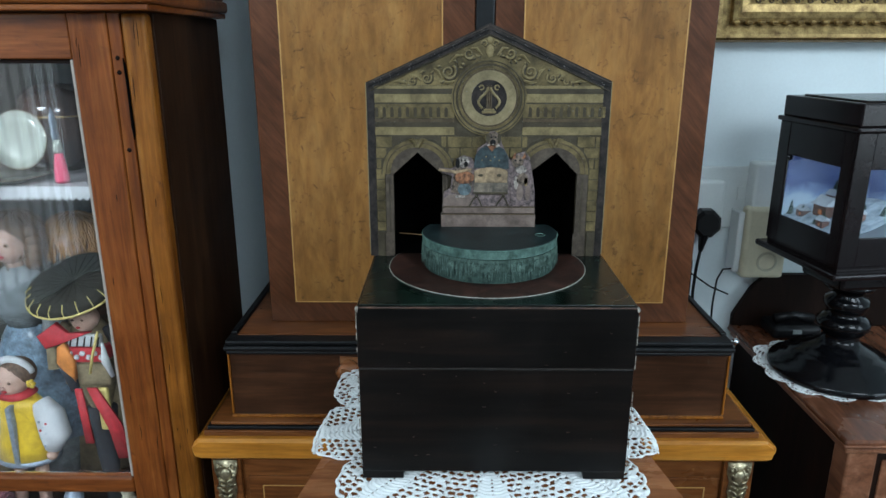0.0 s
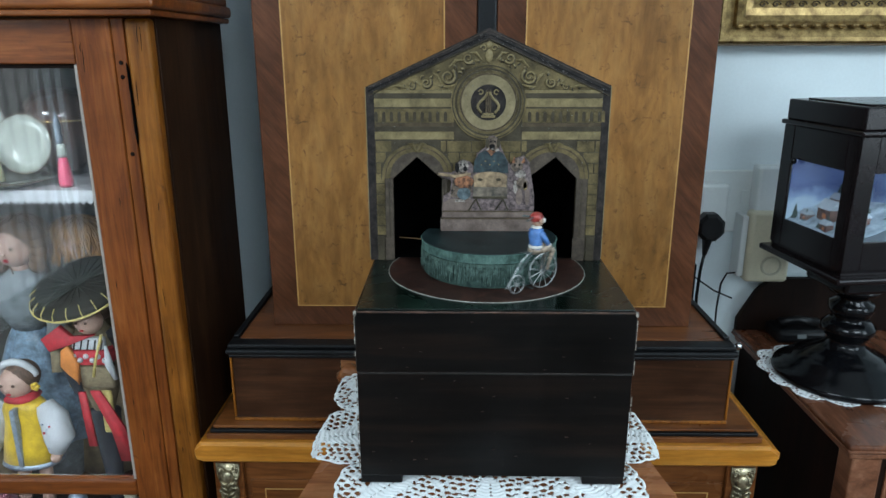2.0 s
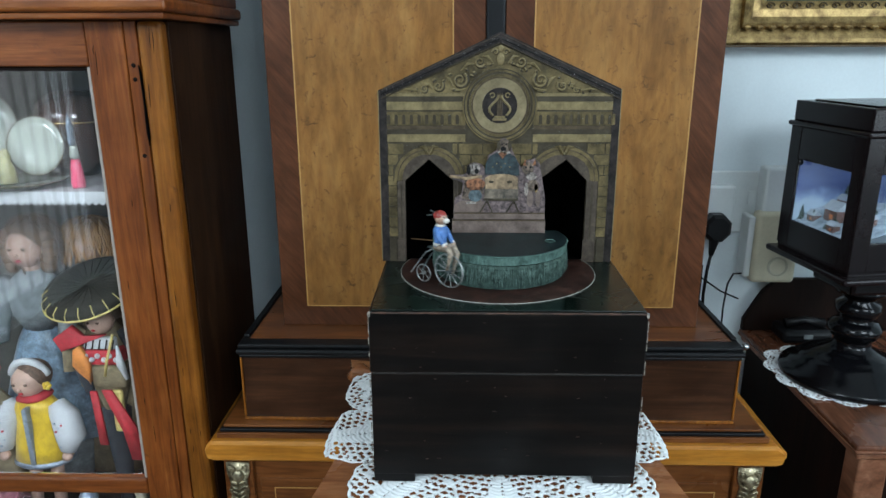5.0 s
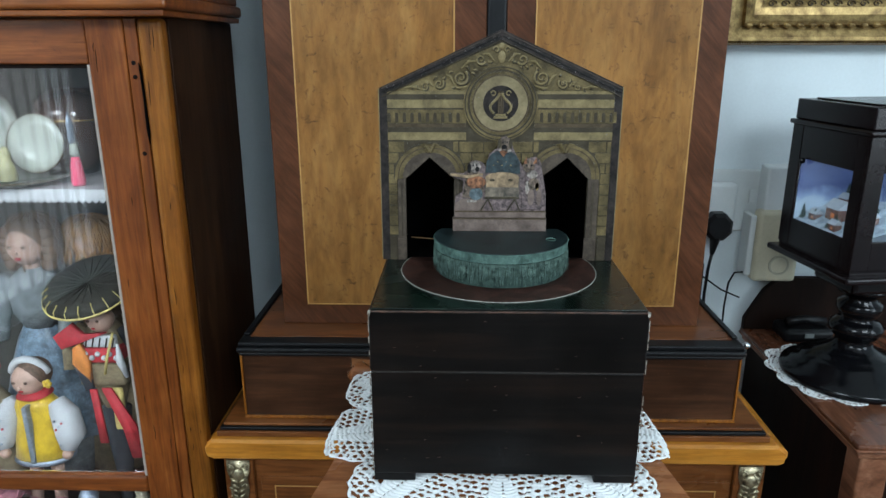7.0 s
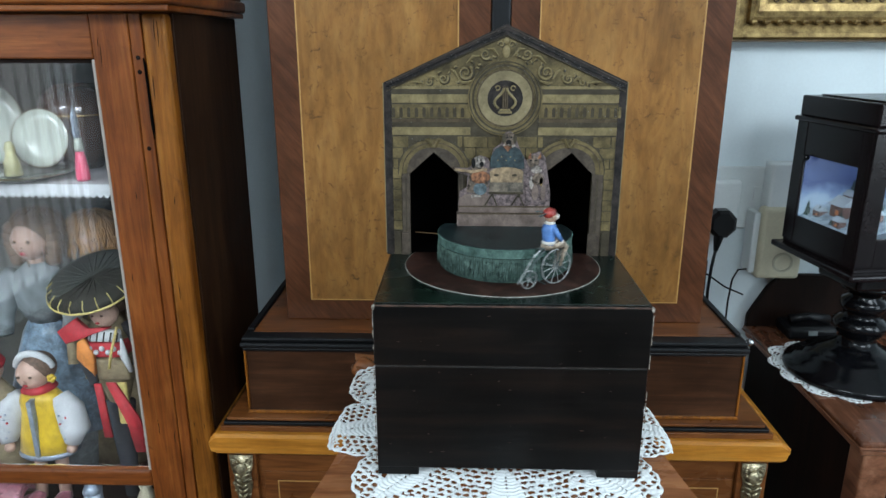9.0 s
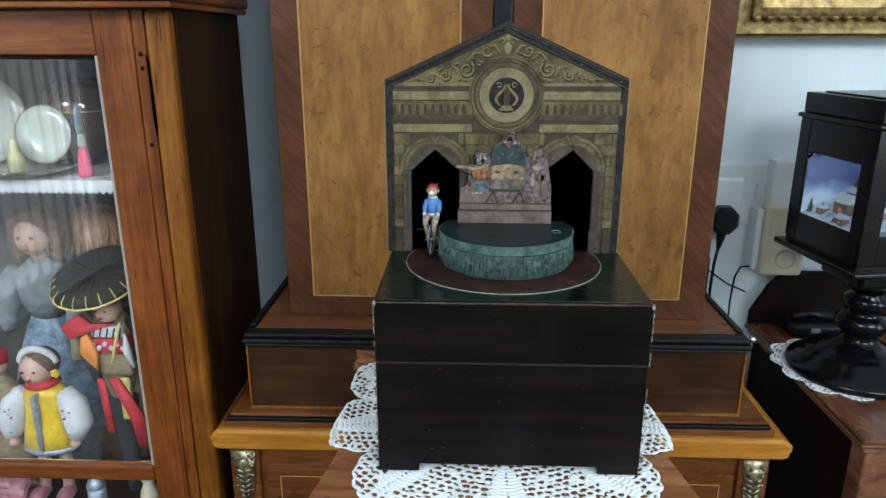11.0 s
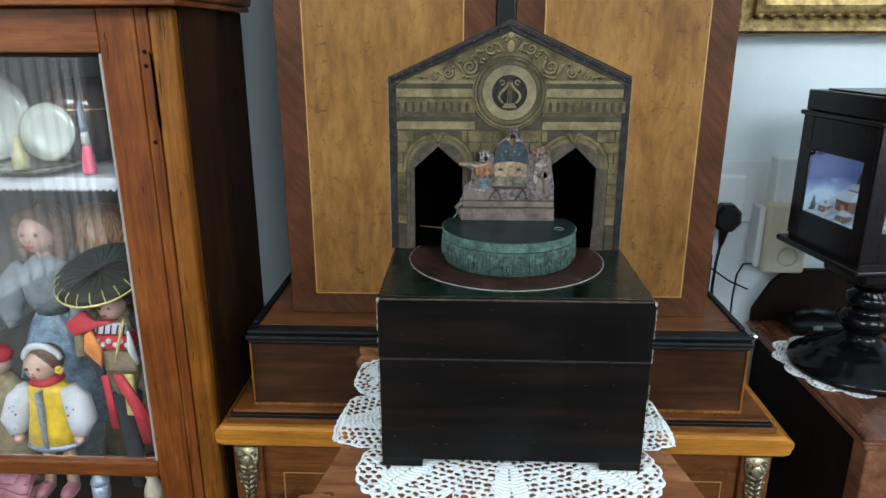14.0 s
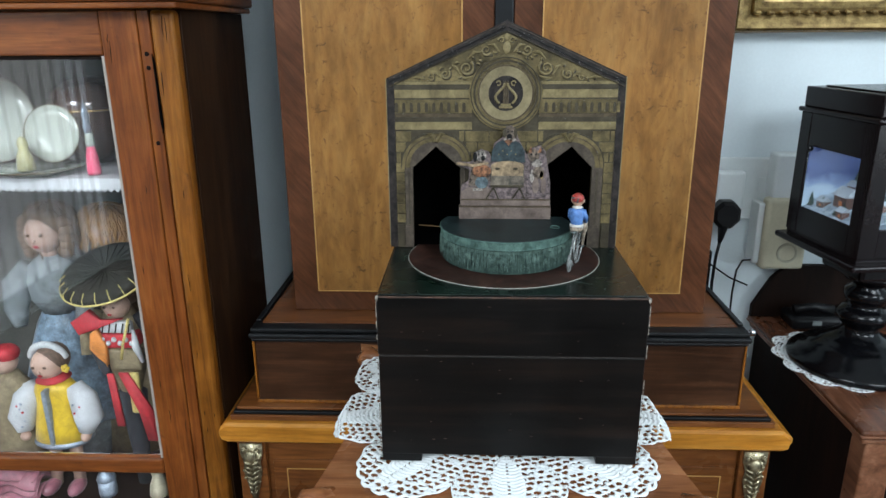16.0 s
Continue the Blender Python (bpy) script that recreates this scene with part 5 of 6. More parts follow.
def lantern():
    cx, cy = 0.608, 0.590
    t = thing("snow_scene_lantern", (cx, cy, 0.7548), "dark brown lantern with lit snow scene on turned pedestal", "lantern")
    prof = [(0.0, 0.7548), (0.103, 0.7548), (0.105, 0.760), (0.103, 0.766), (0.092, 0.770), (0.088, 0.777), (0.076, 0.780), (0.073, 0.788), (0.060, 0.791), (0.056, 0.797), (0.040, 0.803), (0.030, 0.812), (0.026, 0.822), (0.034, 0.828), (0.040, 0.838), (0.040, 0.846), (0.031, 0.854), (0.024, 0.858), (0.030, 0.866), (0.034, 0.875), (0.032, 0.884), (0.022, 0.890), (0.024, 0.897), (0.036, 0.902), (0.040, 0.912), (0.0, 0.912)]
    part("pedestal", lathe(prof, cx + 0.002, cy - 0.008, 48), BLACK, t, "turned black lacquered pedestal with rings", True)
    h = 0.0910
    b = part("base_ledge", boxm(cx - h - 0.012, cx + h + 0.012, cy - h - 0.012, cy + h + 0.012, 0.9470, 0.9575, bevel=0.004, seg=3), LANTERN, t)
    part("base_step", boxm(cx - 0.05, cx + 0.05, cy - 0.055, cy + 0.045, 0.9122, 0.9468, bevel=0.006, seg=3), LANTERN, b)
    z0, z1, a0, a1 = 0.958, 1.160, 1.008, 1.108
    wl = 0.0635
    body = part("body", boxm(cx - h + 0.002, cx + h - 0.002, cy - h + 0.002, cy + h - 0.002, z0, z0 + 0.006), LANTERN, t, "dark brown lantern body")
    for k in range(4):
        rot = Matrix.Translation((cx, cy, 0)) @ Matrix.Rotation(k * math.pi / 2, 4, "Z") @ Matrix.Translation((-cx, -cy, 0))
        def put(name, x0, x1, y0, y1, zz0, zz1, mat, bevel=0.001, par=body, lab=""):
            bm = boxm(x0, x1, y0, y1, zz0, zz1, bevel=bevel)
            bmesh.ops.transform(bm, matrix=rot, verts=bm.verts)
            return part(name, bm, mat, par, lab)
        put("side_stile", cx - h, cx - wl, cy - h, cy - h + 0.006, z0 + 0.0065, z1, LANTERN)
        put("side_stile", cx + wl, cx + h - 0.0062, cy - h, cy - h + 0.006, z0 + 0.0065, z1, LANTERN)
        put("side_rail", cx - wl, cx + wl, cy - h + 0.0004, cy - h + 0.006, z0 + 0.0065, a0, LANTERN)
        put("side_rail", cx - wl, cx + wl, cy - h + 0.0004, cy - h + 0.006, a1, z1, LANTERN)
        if k in (0, 3):
            p = put("window_pane", cx - wl, cx + wl, cy - h + 0.003, cy - h + 0.0045, a0, a1, PANE, 0.0, t, "clear pane before the snow scene")
            p.visible_shadow = False
    part("moulding", boxm(cx - h - 0.005, cx + h + 0.005, cy - h - 0.005, cy + h + 0.005, 1.1602, 1.168, bevel=0.003, seg=3), LANTERN, t)
    part("roof", boxm(cx - h + 0.001, cx + h - 0.001, cy - h + 0.001, cy + h - 0.001, 1.1682, 1.2000, bevel=0.002), LANTERN, t)
    part("roof_panel", boxm(cx - h + 0.02, cx + h - 0.02, cy - h + 0.02, cy + h - 0.02, 1.2002, 1.2025, bevel=0.001), LANTERN, t)
    part("side_screw", add_ball(bmesh.new(), (cx - h - 0.004, cy + 0.05, 1.105), 0.005), BLACK, t)
    # winter landscape inside: a printed sky, snow, houses, firs
    m, n, l, p = nodes_of("lit_winter_sky")
    tc, mp, sp = n.new("ShaderNodeTexCoord"), n.new("ShaderNodeMapping"), n.new("ShaderNodeSeparateXYZ")
    l.new(tc.outputs["Generated"], sp.inputs[0])
    ns = noise_node(n, l, tc.outputs["Generated"], 5.0, 5, 0.6, 0.6)
    ad = n.new("ShaderNodeMath")
    ad.operation = "MULTIPLY_ADD"
    l.new(ns.outputs[0], ad.inputs[0])
    ad.inputs[1].default_value = 0.35
    l.new(sp.outputs[2], ad.inputs[2])
    r = ramp(n, [(0.52, (0.28, 0.38, 0.48)), (0.60, (0.14, 0.21, 0.37)), (0.68, (0.040, 0.066, 0.19)), (0.78, (0.075, 0.115, 0.27)), (0.90, (0.026, 0.042, 0.14))])
    l.new(ad.outputs[0], r.inputs[0])
    l.new(r.outputs[0], p.inputs["Base Color"])
    l.new(r.outputs[0], p.inputs["Emission Color"])
    p.inputs["Emission Strength"].default_value = 0.34
    q = h - 0.0065
    part("sky_panel", boxm(cx + 0.016, cx + 0.020, cy - q, cy + q, z0 + 0.006, z1 - 0.002), m, t, "glowing blue winter sky")
    part("sky_panel", boxm(cx + 0.0202, cx + q, cy + 0.020, cy + 0.024, z0 + 0.006, z1 - 0.002), m, t)
    part("sky_panel", boxm(cx - q, cx + 0.0158, cy + q - 0.012, cy + q - 0.009, z0 + 0.006, z1 - 0.002), m, t)
    snow = bmesh.new()
    bmesh.ops.create_grid(snow, x_segments=30, y_segments=30, size=q, matrix=Matrix.Translation((cx, cy, 1.002)))
    for v in snow.verts:
        v.co.z += 0.075 * (v.co.x - cx + q) / (2 * q) + 0.009 * noise.noise(v.co * 22.0)
    part("snow", snow, paint("snow_white", (0.40, 0.50, 0.60), 0.8, 0.5, 60, tint=(0.22, 0.32, 0.40)), t, "white modelled snow", True)
    rng = random.Random(11)
    brick = paint("tiny_brick", (0.14, 0.075, 0.06), 0.6, 0.3, 200)
    fir = paint("tiny_fir", (0.02, 0.05, 0.04), 0.7, 0.4, 300)
    for x, y, s in ((-0.045, 0.012, 0.95), (-0.035, -0.040, 0.7), (-0.010, 0.045, 0.6), (-0.060, 0.045, 0.55), (-0.066, -0.012, 0.5), (-0.02, -0.01, 0.5), (0.03, -0.05, 0.9), (0.05, -0.02, 0.8)):
        zb = 0.997 + 0.075 * (x + q) / (2 * q)
        hb = boxm(cx + x - 0.012 * s, cx + x + 0.012 * s, cy + y - 0.016 * s, cy + y + 0.016 * s, zb, zb + 0.022 * s)
        ho = part("tiny_house", hb, brick, t, "small brick model house with snow on its roof")
        rf = prism([(cx + x - 0.015 * s, zb + 0.0215 * s), (cx + x + 0.015 * s, zb + 0.0215 * s), (cx + x, zb + 0.036 * s)], cy + y - 0.018 * s, cy + y + 0.018 * s)
        part("roof", rf, paint("roof_snow", (0.36, 0.42, 0.48), 0.8, 0.2, 90), ho)
        part("lit_window", boxm(cx + x - 0.0126 * s, cx + x - 0.0118 * s, cy + y - 0.006 * s, cy + y + 0.002 * s, zb + 0.006 * s, zb + 0.014 * s), paint("orange_window", (0.75, 0.25, 0.08), 0.5, 0.2), ho)
    for k in range(14):
        x, y = rng.uniform(-0.07, 0.01), rng.uniform(-0.075, 0.07)
        zb = 0.997 + 0.075 * (x + q) / (2 * q)
        hh = rng.uniform(0.012, 0.028)
        part("tiny_fir_tree", lathe([(0.0, zb + hh), (0.002, zb + hh * 0.7), (0.0015, zb + hh * 0.68), (0.004, zb + hh * 0.4), (0.0025, zb + hh * 0.38), (0.006, zb + hh * 0.1), (0.0, zb + hh * 0.1)], cx + x, cy + y, 9, wave=0.15, waves=5), fir, t)
    t.rotation_euler = (0, 0, radians(7.8))
    return t


lantern()
_lamp = bpy.data.lights.new("lantern_bulb", "POINT")
_lamp.energy, _lamp.shadow_soft_size, _lamp.color = 0.13, 0.012, (0.86, 0.92, 1.0)
new("lantern_bulb", _lamp).location = (0.572, 0.572, 1.145)


# ---- the wall: picture, sockets, cables ----
def picture():
    t = thing("framed_picture", (0.80, 0.785, 1.287), "large picture in a wide beaded gilt frame on the wall", "picture")
    x0, x1, z0, z1 = 0.4165, 1.25, 1.285, 1.90
    part("canvas", boxm(x0 + 0.07, x1 - 0.07, 0.785, 0.790, z0 + 0.07, z1 - 0.07), CANVAS, t, "dark green painted canvas")
    prof = [(0.0, 0.80), (0.0, 0.768), (0.004, 0.764), (0.010, 0.764), (0.020, 0.769), (0.027, 0.773), (0.030, 0.767), (0.036, 0.765), (0.040, 0.768), (0.046, 0.772), (0.058, 0.774), (0.066, 0.778), (0.072, 0.784), (0.072, 0.80)]
    def bar(corner, step):
        m = bmesh.new()
        rows = []
        for (ax, az), (bx, bz) in (corner, step):
            rows.append([m.verts.new((ax + bx * d, y, az + bz * d)) for d, y in prof])
        for i in range(len(prof) - 1):
            m.faces.new((rows[0][i], rows[0][i + 1], rows[1][i + 1], rows[1][i]))
        return m
    fr = None
    for a, b in ((((x0, z0), (1, 1)), ((x1, z0), (-1, 1))), (((x0, z1), (1, -1)), ((x0, z0), (1, 1))), (((x1, z1), (-1, -1)), ((x0, z1), (1, -1))), (((x1, z0), (-1, 1)), ((x1, z1), (-1, -1)))):
        fr = part("frame_moulding", bar(a, b), GILT, t, "wide gilt moulding")
    part("dark_line", boxm(x0 + 0.001, x1 - 0.001, 0.766, 0.80, z0 - 0.0035, z0 - 0.0004), GILT_D, t)
    x = x0 + 0.030
    while x < x1 - 0.03:
        d = tube([(x, 0.7665, z0 + 0.0285), (x + 0.003, 0.7655, z0 + 0.0285), (x + 0.010, 0.7655, z0 + 0.0285), (x + 0.013, 0.7665, z0 + 0.0285)], [0.0015, 0.0034, 0.0034, 0.0015], 8)
        part("bead", d, GILT, t)
        x += 0.0215
    for k in range(30):
        xx = x0 + 0.075 + k * 0.022
        part("inner_scroll", tube([(xx + 0.008 * (1 - u) * math.cos(u * 9), 0.775, z0 + 0.064 + 0.006 * (1 - u) * math.sin(u * 9)) for u in [i / 12 for i in range(12)]], 0.0014, 5), GILT_D, t)


picture()


def sockets():
    t = thing("wall_socket", (0.47, 0.80, 0.99), "white wall socket plate with adapters", "socket")
    part("plate", boxm(0.425, 0.600, 0.792, 0.7995, 0.945, 1.062, bevel=0.003), WHITE_PL, t, "white double socket plate")
    part("adapter", boxm(0.418, 0.470, 0.768, 0.7918, 0.965, 1.040, bevel=0.006, seg=3), WHITE_PL, t, "white plug adapter")
    part("rocker_switch", boxm(0.50, 0.514, 0.7885, 0.7918, 1.00, 1.025, bevel=0.001), WHITE_PL, t)
    part("adapter", boxm(0.515, 0.570, 0.755, 0.7918, 0.985, 1.074, bevel=0.005, seg=3), WHITE_PL, t, "off-white stacked adapter")
    a = thing("plug_in_alarm", (0.53, 0.77, 0.86), "yellowed plug-in sounder with a round front grille", "alarm")
    bd = part("housing", boxm(0.505, 0.585, 0.745, 0.7745, 0.860, 0.995, bevel=0.008, seg=3), CREAM_PL, a, "yellowed plastic housing")
    part("back_half", boxm(0.493, 0.5045, 0.752, 0.7915, 0.870, 0.985, bevel=0.003), WHITE_PL, a)
    part("grille_ring", ring_xz(0.550, 0.893, 0.015, 0.0185, 0.7425, 0.746, 40), paint("grey_cream", (0.40, 0.38, 0.29), 0.5, 0.1), bd)
    part("grille_disc", ring_xz(0.550, 0.893, 0.0, 0.0145, 0.7432, 0.746, 40), CREAM_PL, bd)
    for k in range(3):
        part("print_bar", boxm(0.548, 0.566 - 0.004 * k, 0.7441, 0.7452, 0.921 + 0.006 * k, 0.923 + 0.006 * k), GILT_D, bd)
    p = thing("power_plug", (0.447, 0.76, 0.95), "black moulded mains plug with its cable", "plug")
    outl = [(0.4350 + 0.0265 * math.cos(a), 0.964 + 0.0275 * math.sin(a)) for a in [math.radians(22.5 + 45 * i) for i in range(8)]]
    b = prism(outl, 0.742, 0.7675, bevel=0.006)
    body = part("plug_body", b, BLACK_PL, p)
    add = bmesh.new()
    add_tube(add, [(0.432, 0.752, 0.945), (0.429, 0.752, 0.912)], [0.010, 0.004], 10)
    part("strain_relief", add, BLACK_PL, body)
    part("cable", tube([(0.429, 0.752, 0.913), (0.426, 0.755, 0.88), (0.426, 0.76, 0.83), (0.433, 0.765, 0.72), (0.430, 0.77, 0.5), (0.44, 0.77, 0.2), (0.45, 0.76, 0.01)], 0.003, 8), BLACK_PL, p, "black mains cable", True)
    c = thing("loose_cable", (0.5, 0.75, 0.753), "thin black cable looping over the sideboard", "cable")
    part("cable_run", tube([(0.495, 0.76, 0.875), (0.480, 0.765, 0.872), (0.473, 0.77, 0.85), (0.472, 0.775, 0.80), (0.474, 0.775, 0.70), (0.475, 0.775, 0.45)], 0.0018, 6), BLACK_PL, c, "", True)
    part("cable_run", tube([(0.418, 0.775, 0.865), (0.44, 0.775, 0.850), (0.462, 0.772, 0.835), (0.495, 0.765, 0.822)], 0.0018, 6), BLACK_PL, c, "", True)
    br = thing("wall_bracket", (0.41, 0.78, 0.83), "small dark metal bracket on the wall", "bracket")
    part("arm", boxm(0.400, 0.424, 0.77, 0.7995, 0.882, 0.887), BLACK_PL, br)
    part("upright", boxm(0.417, 0.424, 0.77, 0.777, 0.80, 0.8815), BLACK_PL, br)
    part("clip", boxm(0.403, 0.414, 0.765, 0.78, 0.872, 0.8815, bevel=0.001), CHROME, br)
    d = thing("telephone_set", (0.60, 0.72, 0.752), "black desk apparatus with a small painted highlight", "telephone")
    dd = part("case", boxm(0.565, 0.655, 0.71, 0.772, 0.7525, 0.778, bevel=0.008, seg=3), BLACK_PL, d)
    part("handset", tube([(0.575, 0.735, 0.785), (0.61, 0.735, 0.792), (0.645, 0.735, 0.785)], [0.010, 0.007, 0.010], 10), BLACK_PL, d, "", True)
    # small grey patch that paints a pale highlight on the dark case
    part("display", boxm(0.600, 0.616, 0.7085, 0.7105, 0.764, 0.772), paint("grey_highlight", (0.2, 0.22, 0.22), 0.3, 0.2), dd)


sockets()


# ---- in the display cabinet ----
CHINA = paint("white_china", (0.34, 0.36, 0.31), 0.2, 0.15, 30, coat=0.3)
SKIN = paint("bisque_pink", (0.46, 0.30, 0.235), 0.5, 0.2, 60)
HAIR = paint("fair_hair", (0.17, 0.10, 0.055), 0.7, 0.6, 160, bump=0.8)
HAIR_D = paint("brown_hair", (0.12, 0.07, 0.045), 0.7, 0.5, 200, bump=0.8)
YELLOW = paint("yellow_satin", (0.60, 0.40, 0.015), 0.45, 0.3, 60, sheen=0.2)
BLUE = paint("pale_blue_satin", (0.20, 0.29, 0.38), 0.35, 0.7, 40, sheen=0.3)
NAVY = paint("dark_blue_skirt", (0.022, 0.026, 0.034), 0.8, 0.3, 60)
SCARLET = paint("scarlet_felt", (0.42, 0.02, 0.03), 0.7, 0.3, 60)
OLIVE = paint("khaki_cloth", (0.24, 0.19, 0.11), 0.8, 0.4, 60)
STRAW = paint("gold_braid", (0.52, 0.42, 0.14), 0.5, 0.3, 90)
HATBLK = paint("grey_black_felt", (0.034, 0.033, 0.028), 0.85, 0.4, 60, bump=0.5, spec=0.2)
ORANGE = paint("orange_cloth", (0.60, 0.21, 0.04), 0.7, 0.25, 60)
PINK = paint("dusty_pink_satin", (0.30, 0.10, 0.13), 0.45, 0.4, 70, sheen=0.2)
STEEL = paint("silver_cloth", (0.30, 0.35, 0.42), 0.4, 0.4, 90, metal=0.4)


def plate(x, y, z, r, lean, label, group="plates"):
    t = thing("china_plate", (x, y, z), label, "plate", group)
    part("dish", lathe([(0.0, 0.0), (r * 0.55, 0.0), (r * 0.62, 0.003), (r, 0.008), (r, 0.0095), (r * 0.6, 0.005), (0.0, 0.003)], 0, 0, 40), CHINA, None, "", True).parent = t
    rim = part("gilt_rim", tube([(r * math.cos(i * math.pi / 24), r * math.sin(i * math.pi / 24), 0.009) for i in range(48)], 0.0009, 5, closed=True), GILT_D, None, "thin gilt rim")
    rim.parent = t
    t.rotation_euler = (radians(lean), 0, 0)
    return t


plate(-0.622, 0.470, 1.152, 0.040, 80, "white china plate with a gilt rim leaning upright")
plate(-0.735, 0.52, 1.165, 0.062, 80, "larger white plate standing at the back")
plate(-0.648, 0.455, 1.0985, 0.062, 0, "flat white china dish lying on the shelf cloth")


def shelf_things():
    t = thing("glass_bowl", (-0.575, 0.56, 1.098), "dark smoked glass teapot-shaped bowl with a gilt edge", "bowl")
    part("bowl", lathe([(0.0, 1.0985), (0.025, 1.0985), (0.036, 1.115), (0.052, 1.15), (0.056, 1.18), (0.050, 1.205), (0.030, 1.222), (0.0, 1.226)], -0.612, 0.55, 32), paint("smoked_brown_glaze", (0.085, 0.05, 0.04), 0.08, 0.4, 30, coat=0.8), t, "", True)
    part("handle", tube([(-0.57, 0.55, 1.20), (-0.548, 0.54, 1.19), (-0.542, 0.54, 1.165), (-0.552, 0.545, 1.14), (-0.575, 0.55, 1.13)], 0.0035, 8), GILT_D, t, "curved handle", True)
    part("gilt_band", tube([(-0.612 + 0.0562 * math.cos(i * math.pi / 20), 0.55 + 0.0562 * math.sin(i * math.pi / 20), 1.18) for i in range(40)], 0.0012, 5, closed=True), GILT, t)
    c = thing("pink_figurine_brush", (-0.560, 0.445, 1.098), "small pink handled brush standing with a blue twisted top", "brush")
    part("handle", lathe([(0.0, 1.0985), (0.0085, 1.0985), (0.0095, 1.104), (0.0075, 1.125), (0.005, 1.138), (0.0, 1.138)], -0.560, 0.445, 16), paint("pink_enamel", (0.66, 0.08, 0.16), 0.35, 0.15), c, "pink tapered handle", True)
    part("ferrule", lathe([(0.0055, 1.138), (0.0065, 1.142), (0.0055, 1.152), (0.004, 1.156)], -0.560, 0.445, 14), CHINA, c, "", True)
    part("twist", lathe([(0.0035, 1.156), (0.005, 1.165), (0.0035, 1.172), (0.0048, 1.180), (0.003, 1.188), (0.0, 1.200)], -0.562, 0.445, 10, wave=0.2, waves=3), STEEL, c, "blue-grey twisted top", True)
    f = thing("china_figurine", (-0.652, 0.438, 1.098), "little china figurine in green and orange", "figurine")
    m = lathe([(0.0, 1.106), (0.012, 1.106), (0.010, 1.125), (0.006, 1.135), (0.007, 1.142), (0.005, 1.150), (0.0, 1.153)], -0.652, 0.438, 14)
    part("figure", m, paint("mottled_china", (0.45, 0.42, 0.22), 0.3, 0.6, 60), f, "", True)


shelf_things()


def doll(name, x, y, z, label, build, mats, group="dolls"):
    """A doll: one plain mesh in its clothes' colours."""
    bm = bmesh.new()
    build(bm, x, y, z)
    ob = part(name, bm, mats, None, "", True)
    for v in ob.data.vertices:
        v.co = (v.co.x - x, v.co.y - y, v.co.z - z)
    ob.location = (x, y, z)
    return tagged(ob, label, "doll", group)


def yellow_doll(bm, x, y, z):
    for s in (-1, 1):
        add_tube(bm, [(x + s * 0.020, y - 0.012, z + 0.006), (x + s * 0.016, y, z + 0.092)], [0.009, 0.010], 10, idx=0)
        add_ball(bm, (x + s * 0.021, y - 0.024, z + 0.010), 0.013, 0.9, 1.7, 0.9, idx=5)
    z = z + 0.061
    add_lathe(bm, [(0.030, z + 0.020), (0.046, z + 0.024), (0.040, z + 0.060), (0.033, z + 0.095), (0.034, z + 0.118), (0.024, z + 0.132), (0.0, z + 0.134)], x, y, 24, idx=1, squash=0.7)
    add_lathe(bm, [(0.0445, z + 0.022), (0.0475, z + 0.025), (0.0445, z + 0.031)], x, y, 24, idx=6, squash=0.71)
    add_box(bm, x - 0.0035, x + 0.0035, y - 0.034, y - 0.02, z + 0.03, z + 0.126, 0.001, idx=6)
    for s in (-1, 1):
        add_tube(bm, [(x + s * 0.030, y, z + 0.120), (x + s * 0.046, y - 0.006, z + 0.100), (x + s * 0.054, y - 0.012, z + 0.070), (x + s * 0.050, y - 0.02, z + 0.048)], [0.014, 0.021, 0.022, 0.011], 14, idx=2)
        add_ball(bm, (x + s * 0.049, y - 0.022, z + 0.041), 0.008, idx=0)
        for k in range(9):
            add_ball(bm, (x + s * (0.046 + 0.005 * math.sin(k * 2.1)), y - 0.030 + 0.001 * k % 0.004, z + 0.062 + 0.005 * k), 0.002, u=6, v=4, idx=4 if k % 2 else 6)
    add_lathe(bm, [(0.020, z + 0.130), (0.026, z + 0.134), (0.018, z + 0.142)], x, y, 20, idx=4)
    add_ball(bm, (x - 0.003, y - 0.004, z + 0.160), 0.024, 1, 0.95, 1.05, 18, 12, idx=0)
    add_ball(bm, (x + 0.002, y + 0.004, z + 0.167), 0.0255, 1, 0.95, 1.0, 18, 12, idx=3)
    add_tube(bm, [(x - 0.003 + 0.0275 * math.cos(a), y + 0.002 - 0.006 * abs(math.sin(a)), z + 0.165 + 0.0275 * math.sin(a)) for a in [math.radians(8 + 9.6 * k) for k in range(18)]], 0.0058, 8, idx=2)
    for s in (-1, 1):
        add_ball(bm, (x - 0.004 + s * 0.009, y - 0.0255, z + 0.163), 0.0024, 1.3, 0.5, 1, 8, 6, idx=3)
    add_ball(bm, (x - 0.004, y - 0.028, z + 0.156), 0.003, u=8, v=6, idx=0)
    add_ball(bm, (x - 0.004, y - 0.0255, z + 0.149), 0.0026, 1.6, 0.5, 0.8, 8, 6, idx=4)
    for k in range(5):
        add_ball(bm, (x + 0.028 + 0.004 * math.cos(k * 1.257), y - 0.010, z + 0.155 + 0.004 * math.sin(k * 1.257)), 0.0035, u=8, v=6, idx=1)


